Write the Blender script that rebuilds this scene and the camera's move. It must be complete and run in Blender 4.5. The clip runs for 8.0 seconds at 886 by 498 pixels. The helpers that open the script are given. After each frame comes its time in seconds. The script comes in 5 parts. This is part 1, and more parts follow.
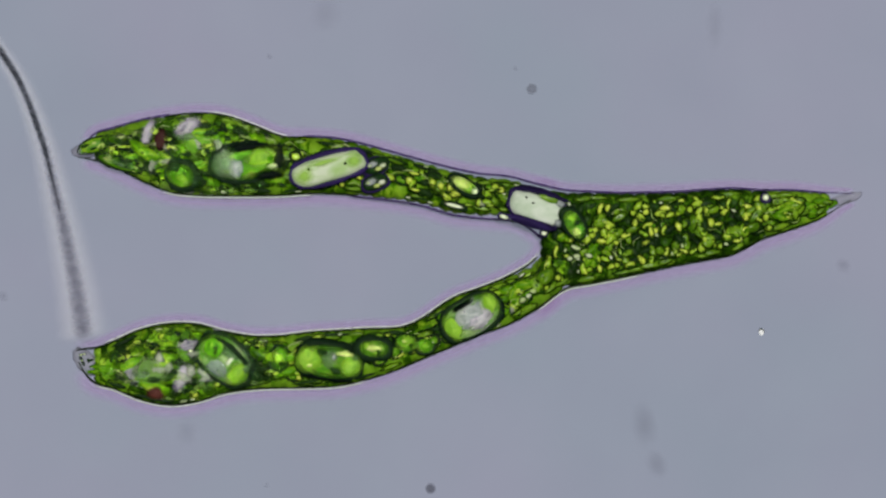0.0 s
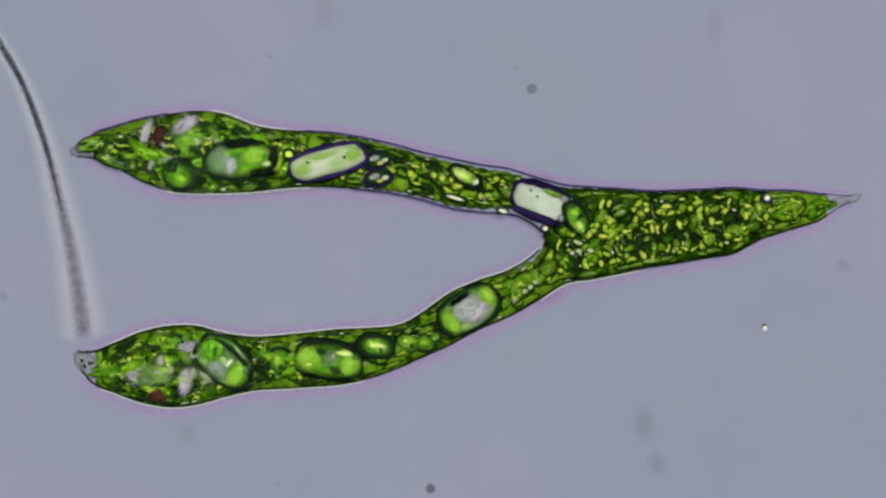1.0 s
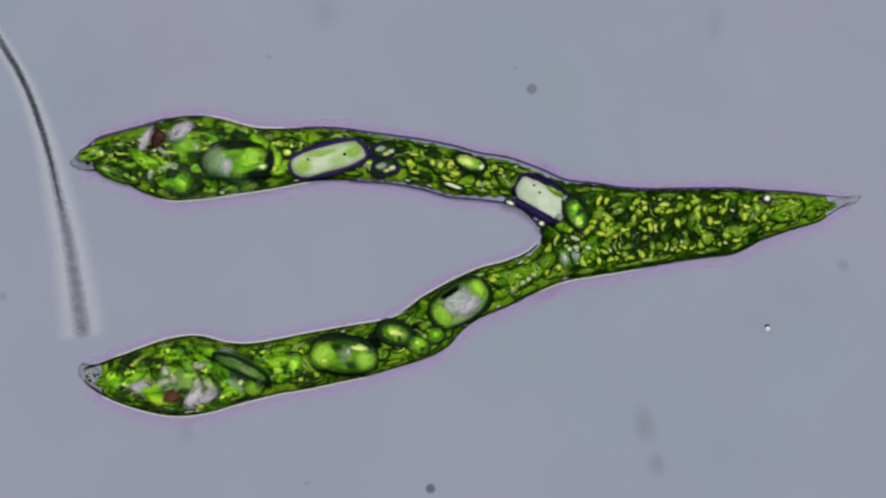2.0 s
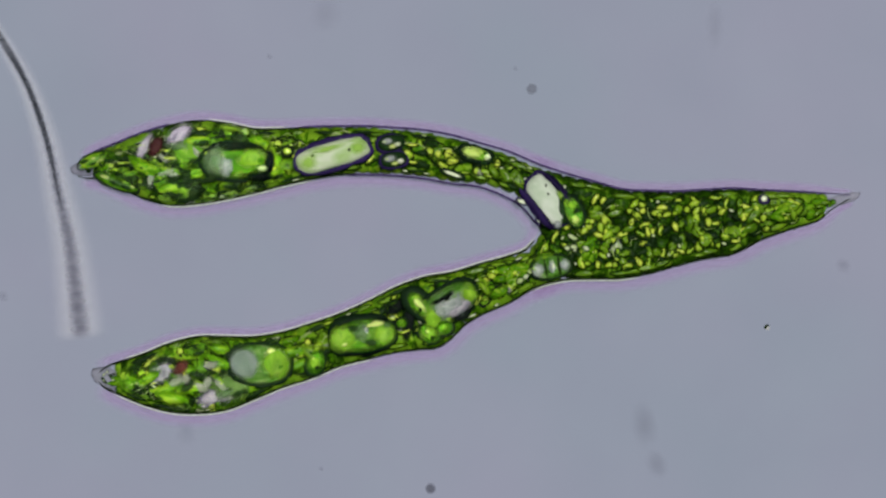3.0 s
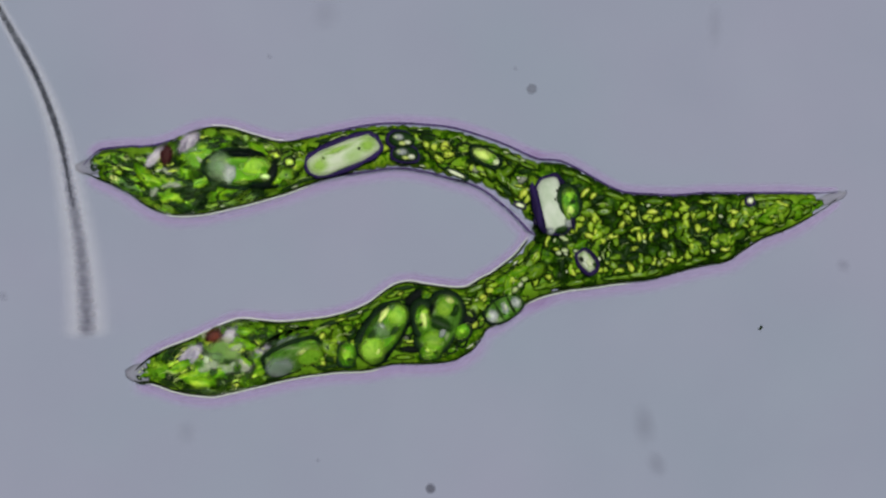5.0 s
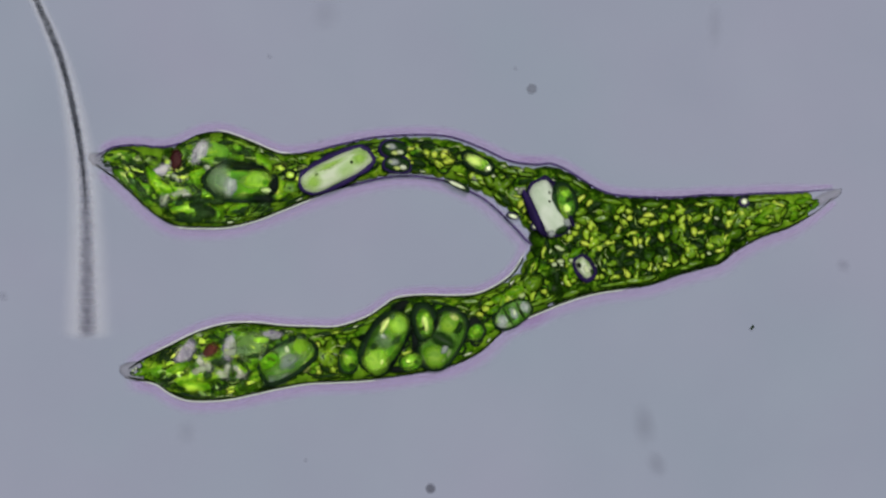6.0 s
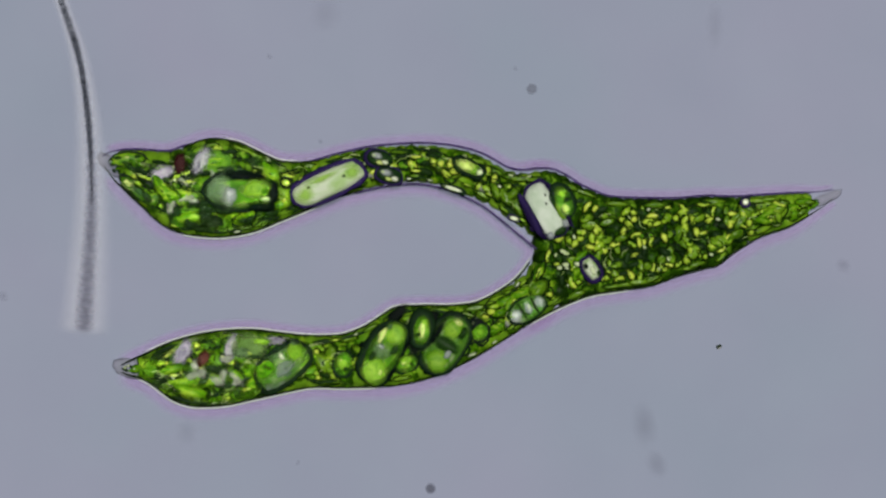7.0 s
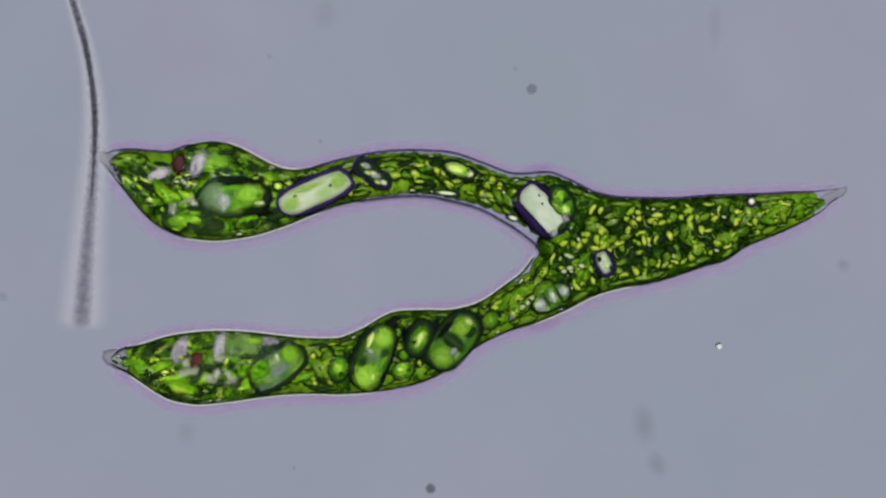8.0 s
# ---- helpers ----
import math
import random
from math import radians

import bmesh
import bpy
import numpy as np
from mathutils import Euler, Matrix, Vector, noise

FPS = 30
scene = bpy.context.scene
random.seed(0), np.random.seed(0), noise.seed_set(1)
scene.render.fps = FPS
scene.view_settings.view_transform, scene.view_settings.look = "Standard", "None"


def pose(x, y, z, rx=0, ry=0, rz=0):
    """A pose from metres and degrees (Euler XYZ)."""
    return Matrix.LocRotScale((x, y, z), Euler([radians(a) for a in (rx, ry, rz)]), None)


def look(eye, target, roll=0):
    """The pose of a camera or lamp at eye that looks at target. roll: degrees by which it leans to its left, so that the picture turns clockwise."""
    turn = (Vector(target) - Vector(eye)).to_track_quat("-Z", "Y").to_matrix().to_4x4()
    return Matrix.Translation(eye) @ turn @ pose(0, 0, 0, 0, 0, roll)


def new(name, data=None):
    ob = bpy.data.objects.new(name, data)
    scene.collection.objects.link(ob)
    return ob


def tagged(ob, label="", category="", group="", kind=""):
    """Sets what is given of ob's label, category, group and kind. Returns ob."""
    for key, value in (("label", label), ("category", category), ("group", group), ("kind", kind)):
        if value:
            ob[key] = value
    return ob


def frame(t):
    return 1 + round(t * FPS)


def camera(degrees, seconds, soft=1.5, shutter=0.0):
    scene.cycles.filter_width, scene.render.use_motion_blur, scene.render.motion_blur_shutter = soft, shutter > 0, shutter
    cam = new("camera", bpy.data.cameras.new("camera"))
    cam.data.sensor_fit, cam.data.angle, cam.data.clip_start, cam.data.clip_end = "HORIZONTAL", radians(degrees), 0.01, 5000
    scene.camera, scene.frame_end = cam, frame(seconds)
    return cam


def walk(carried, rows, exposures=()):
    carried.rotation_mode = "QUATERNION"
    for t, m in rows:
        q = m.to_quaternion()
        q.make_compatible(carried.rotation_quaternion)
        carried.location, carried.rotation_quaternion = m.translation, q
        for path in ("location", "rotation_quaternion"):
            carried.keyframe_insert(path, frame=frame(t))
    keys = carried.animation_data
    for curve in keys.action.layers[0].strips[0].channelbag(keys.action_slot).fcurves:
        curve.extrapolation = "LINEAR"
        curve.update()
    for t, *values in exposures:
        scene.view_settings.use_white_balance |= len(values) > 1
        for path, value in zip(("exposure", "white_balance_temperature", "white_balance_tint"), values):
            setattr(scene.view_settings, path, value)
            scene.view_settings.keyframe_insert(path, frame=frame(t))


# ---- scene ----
# A microscope slide, built ten thousand times enlarged: one centimetre stands for one micrometre.
FAR = 8.961                    # height of the eye above the slide
cam = camera(10.0, 8.0, soft=2.5)
walk(cam, [(0.0, pose(0, 0, FAR)), (8.0, pose(0, 0, FAR))])

# ---- light: the illuminator's lamp under the slide, and a sun added above to brighten the cell ----
world = bpy.data.worlds.new("room")
scene.world = world
world.use_nodes = True
world.node_tree.nodes["Background"].inputs[0].default_value = (0.9, 0.95, 1.0, 1)
world.node_tree.nodes["Background"].inputs[1].default_value = 0.05
sun = new("added_top_light", bpy.data.lights.new("added_top_light", "SUN"))
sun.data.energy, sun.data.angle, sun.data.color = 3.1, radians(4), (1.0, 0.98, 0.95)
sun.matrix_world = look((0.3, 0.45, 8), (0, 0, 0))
scene.cycles.transparent_max_bounces = 48


# ---- materials ----
def nodes_of(name):
    mat = bpy.data.materials.new(name)
    mat.use_nodes = True
    tree = mat.node_tree
    tree.nodes.clear()
    out = tree.nodes.new("ShaderNodeOutputMaterial")
    return mat, tree, out


def node(tree, kind, **values):
    n = tree.nodes.new(kind)
    for key, value in values.items():
        n.inputs[key.replace("_", " ")].default_value = value
    return n


def tissue(name, dark, bright, grain=60.0, through_share=0.35, gloss=0.05, rough=0.45, vary=0.5, contrast=(0.3, 0.7), clear=0.0, tint=(1, 1, 1), ior=1.0, middle=None, ragged=None, rag=1.7, twist=0.0):
    """A living, light-passing tissue: two colours mixed by grain and from piece to piece.
    middle: a third colour between the two; ragged: where it thins out towards its outline, uneven, as shares of its size; rag: how uneven.
    clear: the share of light that goes straight through, tinted, and bent where ior is above 1."""
    mat, tree, out = nodes_of(name)
    link = tree.links.new
    place = tree.nodes.new("ShaderNodeTexCoord")
    info = tree.nodes.new("ShaderNodeObjectInfo")
    fine = node(tree, "ShaderNodeTexNoise", Scale=grain, Detail=3.0, Roughness=0.55)
    fine.noise_dimensions = "4D"
    fine.inputs["Distortion"].default_value = twist
    spread = tree.nodes.new("ShaderNodeMath")
    spread.operation = "MULTIPLY"
    spread.inputs[1].default_value = 40.0
    link(info.outputs["Random"], spread.inputs[0])
    link(spread.outputs[0], fine.inputs["W"])
    link(place.outputs["Generated"], fine.inputs["Vector"])
    ramp = node(tree, "ShaderNodeMapRange", From_Min=contrast[0], From_Max=contrast[1])
    link(fine.outputs["Fac"], ramp.inputs["Value"])
    share = node(tree, "ShaderNodeMix", Factor=vary)
    link(ramp.outputs["Result"], share.inputs[2])
    link(info.outputs["Random"], share.inputs[3])
    colour = tree.nodes.new("ShaderNodeMix")
    colour.data_type = "RGBA"
    link(share.outputs[0], colour.inputs[0])
    colour.inputs[6].default_value = (*dark, 1)
    colour.inputs[7].default_value = (*bright, 1)
    shade = colour.outputs[2]
    if middle:
        ramp3 = tree.nodes.new("ShaderNodeValToRGB")
        ramp3.color_ramp.elements[0].color = (*dark, 1)
        ramp3.color_ramp.elements[1].color = (*bright, 1)
        ramp3.color_ramp.elements.new(0.5).color = (*middle, 1)
        link(share.outputs[0], ramp3.inputs[0])
        shade = ramp3.outputs[0]
    skin = node(tree, "ShaderNodeBsdfPrincipled", Roughness=rough)
    skin.inputs["Specular IOR Level"].default_value = gloss
    link(shade, skin.inputs["Base Color"])
    deep = node(tree, "ShaderNodeBsdfTranslucent")
    link(shade, deep.inputs["Color"])
    bump = node(tree, "ShaderNodeBump", Strength=0.25, Distance=0.004)
    link(fine.outputs["Fac"], bump.inputs["Height"])
    link(bump.outputs["Normal"], skin.inputs["Normal"])
    mix = node(tree, "ShaderNodeMixShader", Fac=through_share)
    link(skin.outputs[0], mix.inputs[1])
    link(deep.outputs[0], mix.inputs[2])
    last = mix
    if clear:
        if ior > 1.0:
            pass_on = node(tree, "ShaderNodeBsdfRefraction", Color=(*tint, 1), Roughness=0.0, IOR=ior)
        else:
            pass_on = node(tree, "ShaderNodeBsdfTransparent", Color=(*tint, 1))
        last = node(tree, "ShaderNodeMixShader", Fac=clear)
        link(mix.outputs[0], last.inputs[1])
        link(pass_on.outputs[0], last.inputs[2])
    if ragged:
        centre = tree.nodes.new("ShaderNodeVectorMath")
        centre.operation = "SUBTRACT"
        centre.inputs[1].default_value = (0.5, 0.5, 0.5)
        link(place.outputs["Generated"], centre.inputs[0])
        flat = tree.nodes.new("ShaderNodeVectorMath")
        flat.operation = "MULTIPLY"
        flat.inputs[1].default_value = (2, 2, 0)
        link(centre.outputs[0], flat.inputs[0])
        away = tree.nodes.new("ShaderNodeVectorMath")
        away.operation = "LENGTH"
        link(flat.outputs[0], away.inputs[0])
        torn = node(tree, "ShaderNodeMath")
        torn.operation = "MULTIPLY_ADD"
        torn.inputs[1].default_value = rag
        link(fine.outputs["Fac"], torn.inputs[0])
        link(away.outputs["Value"], torn.inputs[2])
        thin = node(tree, "ShaderNodeMapRange", From_Min=ragged[0] + rag / 2, From_Max=ragged[1] + rag / 2, To_Min=1.0, To_Max=0.0)
        thin.interpolation_type = "SMOOTHSTEP"
        link(torn.outputs[0], thin.inputs["Value"])
        gone = tree.nodes.new("ShaderNodeBsdfTransparent")
        edge = tree.nodes.new("ShaderNodeMixShader")
        link(thin.outputs["Result"], edge.inputs[0])
        link(gone.outputs[0], edge.inputs[1])
        link(last.outputs[0], edge.inputs[2])
        last = edge
    link(last.outputs[0], out.inputs["Surface"])
    return mat


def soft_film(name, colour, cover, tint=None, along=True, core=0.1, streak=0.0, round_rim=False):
    """A thin film that fades towards its rim: a share of pale or dark matter in clear water, a clear tint, or a painted
    optical fringe or halo.
    """
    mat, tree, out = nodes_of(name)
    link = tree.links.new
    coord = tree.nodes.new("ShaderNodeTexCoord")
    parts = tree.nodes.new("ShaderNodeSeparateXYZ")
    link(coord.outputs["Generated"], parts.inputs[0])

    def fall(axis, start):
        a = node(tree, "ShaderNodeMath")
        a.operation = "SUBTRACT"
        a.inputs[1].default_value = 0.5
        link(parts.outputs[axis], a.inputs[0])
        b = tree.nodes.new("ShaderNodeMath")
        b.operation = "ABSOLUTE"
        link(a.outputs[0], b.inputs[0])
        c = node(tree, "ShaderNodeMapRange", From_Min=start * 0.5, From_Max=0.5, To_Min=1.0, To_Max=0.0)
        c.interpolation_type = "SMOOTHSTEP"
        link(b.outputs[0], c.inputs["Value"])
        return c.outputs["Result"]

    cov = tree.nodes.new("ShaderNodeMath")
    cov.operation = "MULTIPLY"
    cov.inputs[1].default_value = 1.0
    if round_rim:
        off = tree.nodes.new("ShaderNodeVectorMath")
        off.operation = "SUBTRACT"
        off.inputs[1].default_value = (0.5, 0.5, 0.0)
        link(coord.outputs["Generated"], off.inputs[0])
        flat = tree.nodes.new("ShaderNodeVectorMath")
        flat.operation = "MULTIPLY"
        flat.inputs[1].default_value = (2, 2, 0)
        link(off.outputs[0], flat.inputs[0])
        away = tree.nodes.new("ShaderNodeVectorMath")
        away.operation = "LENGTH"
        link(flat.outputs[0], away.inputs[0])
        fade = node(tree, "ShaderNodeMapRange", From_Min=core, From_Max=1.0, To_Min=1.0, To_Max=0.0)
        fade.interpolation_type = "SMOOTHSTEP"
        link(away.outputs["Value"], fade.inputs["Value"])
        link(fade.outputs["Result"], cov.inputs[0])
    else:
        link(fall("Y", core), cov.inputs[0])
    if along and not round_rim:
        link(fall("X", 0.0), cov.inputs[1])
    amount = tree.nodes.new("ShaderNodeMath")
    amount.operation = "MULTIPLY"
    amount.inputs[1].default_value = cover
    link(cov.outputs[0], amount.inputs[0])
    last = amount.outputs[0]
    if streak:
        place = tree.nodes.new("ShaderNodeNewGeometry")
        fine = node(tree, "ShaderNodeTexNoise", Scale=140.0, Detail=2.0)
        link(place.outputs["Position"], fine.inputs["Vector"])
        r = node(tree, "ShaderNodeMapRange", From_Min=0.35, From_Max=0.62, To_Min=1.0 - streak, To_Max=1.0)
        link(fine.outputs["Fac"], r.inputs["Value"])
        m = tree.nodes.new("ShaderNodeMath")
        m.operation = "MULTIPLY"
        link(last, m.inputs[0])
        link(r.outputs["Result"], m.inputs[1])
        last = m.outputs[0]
    clear = node(tree, "ShaderNodeBsdfTransparent")
    if tint:
        body = node(tree, "ShaderNodeBsdfTransparent", Color=(*tint, 1))
    else:
        body = node(tree, "ShaderNodeBsdfDiffuse", Color=(*colour, 1))
    mix = tree.nodes.new("ShaderNodeMixShader")
    link(last, mix.inputs[0])
    link(clear.outputs[0], mix.inputs[1])
    link(body.outputs[0], mix.inputs[2])
    link(mix.outputs[0], out.inputs["Surface"])
    return mat


def clear_film():
    """A clear, crumpled film that bends the light, added to warp what lies under it."""
    mat, tree, out = nodes_of("clear_warp_film")
    link = tree.links.new
    place = tree.nodes.new("ShaderNodeTexCoord")
    info = tree.nodes.new("ShaderNodeObjectInfo")
    fine = node(tree, "ShaderNodeTexNoise", Scale=3.2, Detail=2.0, Roughness=0.5)
    fine.noise_dimensions = "4D"
    spread = tree.nodes.new("ShaderNodeMath")
    spread.operation = "MULTIPLY"
    spread.inputs[1].default_value = 40.0
    link(info.outputs["Random"], spread.inputs[0])
    link(spread.outputs[0], fine.inputs["W"])
    link(place.outputs["Generated"], fine.inputs["Vector"])
    bump = node(tree, "ShaderNodeBump", Strength=1.0, Distance=0.006)
    link(fine.outputs["Fac"], bump.inputs["Height"])
    glass = node(tree, "ShaderNodeBsdfRefraction", Color=(1, 1, 1, 1), Roughness=0.0, IOR=1.25)
    link(bump.outputs["Normal"], glass.inputs["Normal"])
    link(glass.outputs[0], out.inputs["Surface"])
    return mat


def lamp_glass():
    """The illuminator's lit field lens: an even, faintly mottled lilac grey glow."""
    mat, tree, out = nodes_of("lit_field_lens")
    link = tree.links.new
    place = tree.nodes.new("ShaderNodeNewGeometry")
    wide = node(tree, "ShaderNodeTexNoise", Scale=1.3, Detail=2.0)
    link(place.outputs["Position"], wide.inputs["Vector"])
    colour = tree.nodes.new("ShaderNodeMix")
    colour.data_type = "RGBA"
    span = node(tree, "ShaderNodeMapRange", From_Min=0.3, From_Max=0.7)
    link(wide.outputs["Fac"], span.inputs["Value"])
    link(span.outputs["Result"], colour.inputs[0])
    colour.inputs[6].default_value = (0.277, 0.314, 0.382, 1)
    colour.inputs[7].default_value = (0.304, 0.318, 0.400, 1)
    glow = node(tree, "ShaderNodeEmission", Strength=1.0)
    link(colour.outputs[2], glow.inputs["Color"])
    link(glow.outputs[0], out.inputs["Surface"])
    return mat


def slide_glass():
    mat, tree, out = nodes_of("slide_glass")
    link = tree.links.new
    place = tree.nodes.new("ShaderNodeNewGeometry")
    smear = node(tree, "ShaderNodeTexNoise", Scale=5.0, Detail=5.0, Roughness=0.55)
    link(place.outputs["Position"], smear.inputs["Vector"])
    colour = tree.nodes.new("ShaderNodeMix")
    colour.data_type = "RGBA"
    span = node(tree, "ShaderNodeMapRange", From_Min=0.35, From_Max=0.7)
    link(smear.outputs["Fac"], span.inputs["Value"])
    link(span.outputs["Result"], colour.inputs[0])
    colour.inputs[6].default_value = (1.0, 1.0, 1.0, 1)
    colour.inputs[7].default_value = (0.985, 0.975, 0.985, 1)
    clear = tree.nodes.new("ShaderNodeBsdfTransparent")
    link(colour.outputs[2], clear.inputs["Color"])
    link(clear.outputs[0], out.inputs["Surface"])
    return mat


def plain(name, colour, rough=0.6, metal=0.0):
    mat, tree, out = nodes_of(name)
    skin = node(tree, "ShaderNodeBsdfPrincipled", Roughness=rough, Metallic=metal)
    skin.inputs["Base Color"].default_value = (*colour, 1)
    tree.links.new(skin.outputs[0], out.inputs["Surface"])
    return mat


M_LAMP = lamp_glass()
M_SLIDE = slide_glass()
M_STAGE = plain("black_stage_metal", (0.02, 0.02, 0.022), 0.5, 0.6)
M_CYTO = tissue("cytoplasm_green", (0.010, 0.040, 0.002), (0.471, 0.76, 0.036), 1.9, 0.25, 0.1, vary=0.12, contrast=(0.38, 0.65), clear=0.28, tint=(0.70, 0.9, 0.24), middle=(0.10, 0.29, 0.004), twist=1.4)
M_SMOOTH = tissue("smooth_green", (0.070, 0.26, 0.005), (0.428, 0.74, 0.04), 1.3, 0.25, 0.1, vary=0.3, contrast=(0.28, 0.72), clear=0.28, tint=(0.72, 0.93, 0.28), twist=1.0)
# a darker green copy of the cytoplasm, for the tail and some head lobes
M_CYTO_DARK = tissue("darker_cytoplasm", (0.006, 0.022, 0.001), (0.278, 0.54, 0.03), 1.9, 0.25, 0.1, vary=0.12, contrast=(0.42, 0.70), clear=0.14, tint=(0.55, 0.82, 0.18), middle=(0.038, 0.125, 0.002), twist=1.4)
M_CHLORO = tissue("chloroplast_green", (0.028, 0.13, 0.002), (0.407, 0.70, 0.031), 2.0, 0.3, 0.3, 0.3, vary=0.4, clear=0.2, tint=(0.62, 0.95, 0.20), ragged=(0.4, 0.9), rag=1.2, twist=1.0)
M_LEAF = tissue("leaf_chloroplast_green", (0.010, 0.06, 0.002), (0.428, 0.64, 0.036), 2.2, 0.25, 0.12, 0.35, vary=0.3, contrast=(0.36, 0.66), clear=0.18, tint=(0.6, 0.95, 0.2), middle=(0.13, 0.37, 0.004), ragged=(0.74, 1.0), rag=1.1, twist=1.0)
M_INDIGO = tissue("indigo_gap", (0.001, 0.003, 0.002), (0.006, 0.012, 0.009), 2.0, 0.2, 0.02, clear=0.08, tint=(0.5, 0.6, 0.6), ragged=(0.4, 1.0), rag=1.1)
M_BEIGE = tissue("pale_beige_plasm", (0.20, 0.27, 0.15), (0.58, 0.57, 0.53), 1.8, 0.3, 0.2, vary=0.3, clear=0.25, tint=(0.95, 0.95, 0.9), ragged=(0.3, 0.85), rag=1.2, twist=1.2)
M_GREY_HALF = tissue("grey_vacuole_sap", (0.25, 0.32, 0.29), (0.46, 0.52, 0.51), 1.2, 0.3, 0.1, vary=0.0, clear=0.4, tint=(0.9, 0.95, 0.95), ragged=(0.6, 1.02), rag=0.5, twist=0.8)
M_SAP = tissue("grey_green_sap", (0.05, 0.14, 0.03), (0.22, 0.32, 0.16), 1.8, 0.3, 0.1, vary=0.0, clear=0.35, tint=(0.8, 0.95, 0.8), ragged=(0.4, 1.05), rag=1.1, twist=1.2)
M_GREY_SAP = tissue("pale_grey_green_sap", (0.13, 0.24, 0.10), (0.40, 0.48, 0.38), 1.6, 0.3, 0.1, vary=0.0, clear=0.35, tint=(0.88, 0.97, 0.88), ragged=(0.05, 0.95), rag=1.5, twist=1.6)
M_DEEP = tissue("deep_green", (0.008, 0.024, 0.007), (0.030, 0.082, 0.012), 2.5, 0.3, 0.1, clear=0.25, tint=(0.42, 0.7, 0.3), ragged=(0.5, 1.0), rag=0.8)
# dark coat that paints the shaded rim round each bright granule
M_DARK_COAT = tissue("granule_dark_rim", (0.011, 0.036, 0.006), (0.044, 0.130, 0.010), 2.0, 0.3, 0.05, clear=0.3, tint=(0.4, 0.65, 0.25), ragged=(0.75, 1.05), rag=0.4)
M_BRIGHT = tissue("starch_yellow_green", (0.26, 0.55, 0.007), (0.82, 0.95, 0.11), 1.2, 0.15, 0.5, 0.3, vary=0.75, clear=0.15, tint=(0.95, 1.0, 0.45), ragged=(0.35, 0.92), rag=0.9)
# pale beads and bubbles; also glints painted along edges and in grains
M_DROP = tissue("pale_bead_and_glint", (0.46, 0.64, 0.16), (0.92, 0.94, 0.78), 1.4, 0.15, 0.5, 0.25, vary=0.6, clear=0.15, tint=(0.95, 1.0, 0.8), ragged=(0.4, 0.9), rag=0.8)
M_STRAND = tissue("dark_line_green", (0.006, 0.016, 0.006), (0.020, 0.048, 0.010), 3.0, 0.3, 0.1, clear=0.15, tint=(0.4, 0.5, 0.3))
M_GLINT = tissue("bright_fold", (0.36, 0.62, 0.03), (0.88, 0.95, 0.52), 2.0, 0.2, 0.4, vary=0.7, clear=0.3, tint=(0.9, 1.0, 0.6))
M_EDGE = tissue("pellicle_dark", (0.010, 0.020, 0.006), (0.045, 0.085, 0.012), 3.0, 0.3, 0.03, clear=0.45, tint=(0.45, 0.6, 0.4))
M_EDGE_VIOLET = tissue("pellicle_violet_fringe", (0.085, 0.062, 0.17), (0.21, 0.155, 0.35), 3.0, 0.3, 0.03, clear=0.45, tint=(0.62, 0.5, 0.85))
# dark colours that stand in for the refraction shade at grain rims
M_RIM = tissue("painted_rim_indigo", (0.010, 0.007, 0.028), (0.045, 0.027, 0.130), 2.0, 0.2, 0.03, clear=0.12, tint=(0.5, 0.45, 0.8))
M_RIM_GREEN = tissue("painted_rim_green", (0.006, 0.015, 0.009), (0.020, 0.050, 0.018), 4.0, 0.2, 0.03, clear=0.3, tint=(0.4, 0.62, 0.35))
M_RIM_DARK = tissue("painted_rim_dark", (0.008, 0.022, 0.011), (0.030, 0.085, 0.018), 2.0, 0.2, 0.03, vary=0.2, clear=0.25, tint=(0.4, 0.65, 0.35), ragged=(0.92, 1.15), rag=0.2)
M_PALE = tissue("clear_paramylon", (0.42, 0.56, 0.36), (0.74, 0.81, 0.68), 1.7, 0.1, vary=0.0, clear=0.1, tint=(0.95, 1, 0.95), contrast=(0.25, 0.6), twist=0.6)
M_PALE_GREEN = tissue("green_tinged_paramylon", (0.34, 0.56, 0.14), (0.68, 0.76, 0.56), 1.8, 0.1, vary=0.0, contrast=(0.32, 0.56), clear=0.12, tint=(0.9, 1, 0.8), twist=1.0)
M_GREEN_GRAIN = tissue("green_paramylon", (0.03, 0.14, 0.003), (0.492, 0.72, 0.082), 2.2, 0.25, vary=0.0, contrast=(0.33, 0.67), clear=0.22, tint=(0.8, 0.98, 0.45), middle=(0.12, 0.37, 0.008), twist=1.4, ragged=(0.45, 1.0), rag=0.9)
M_GREY_GRAIN = tissue("grey_green_vacuole", (0.05, 0.17, 0.01), (0.40, 0.54, 0.24), 2.2, 0.25, vary=0.0, contrast=(0.33, 0.67), clear=0.3, tint=(0.8, 0.97, 0.6), middle=(0.13, 0.33, 0.04), twist=1.4, ragged=(0.85, 1.15), rag=0.6)
M_NUCLEUS = tissue("nucleus_green", (0.08, 0.24, 0.006), (0.428, 0.60, 0.122), 1.8, 0.3, vary=0.0, clear=0.25, tint=(0.85, 0.98, 0.6), middle=(0.18, 0.43, 0.018), contrast=(0.3, 0.7), ragged=(0.4, 0.95), rag=0.9, twist=1.0)
M_OLIVE = tissue("pale_olive_plasm", (0.10, 0.21, 0.03), (0.44, 0.54, 0.27), 1.6, 0.3, vary=0.0, clear=0.3, tint=(0.88, 0.97, 0.7), middle=(0.22, 0.37, 0.10), contrast=(0.3, 0.7), ragged=(0.4, 0.98), rag=0.9, twist=1.0)
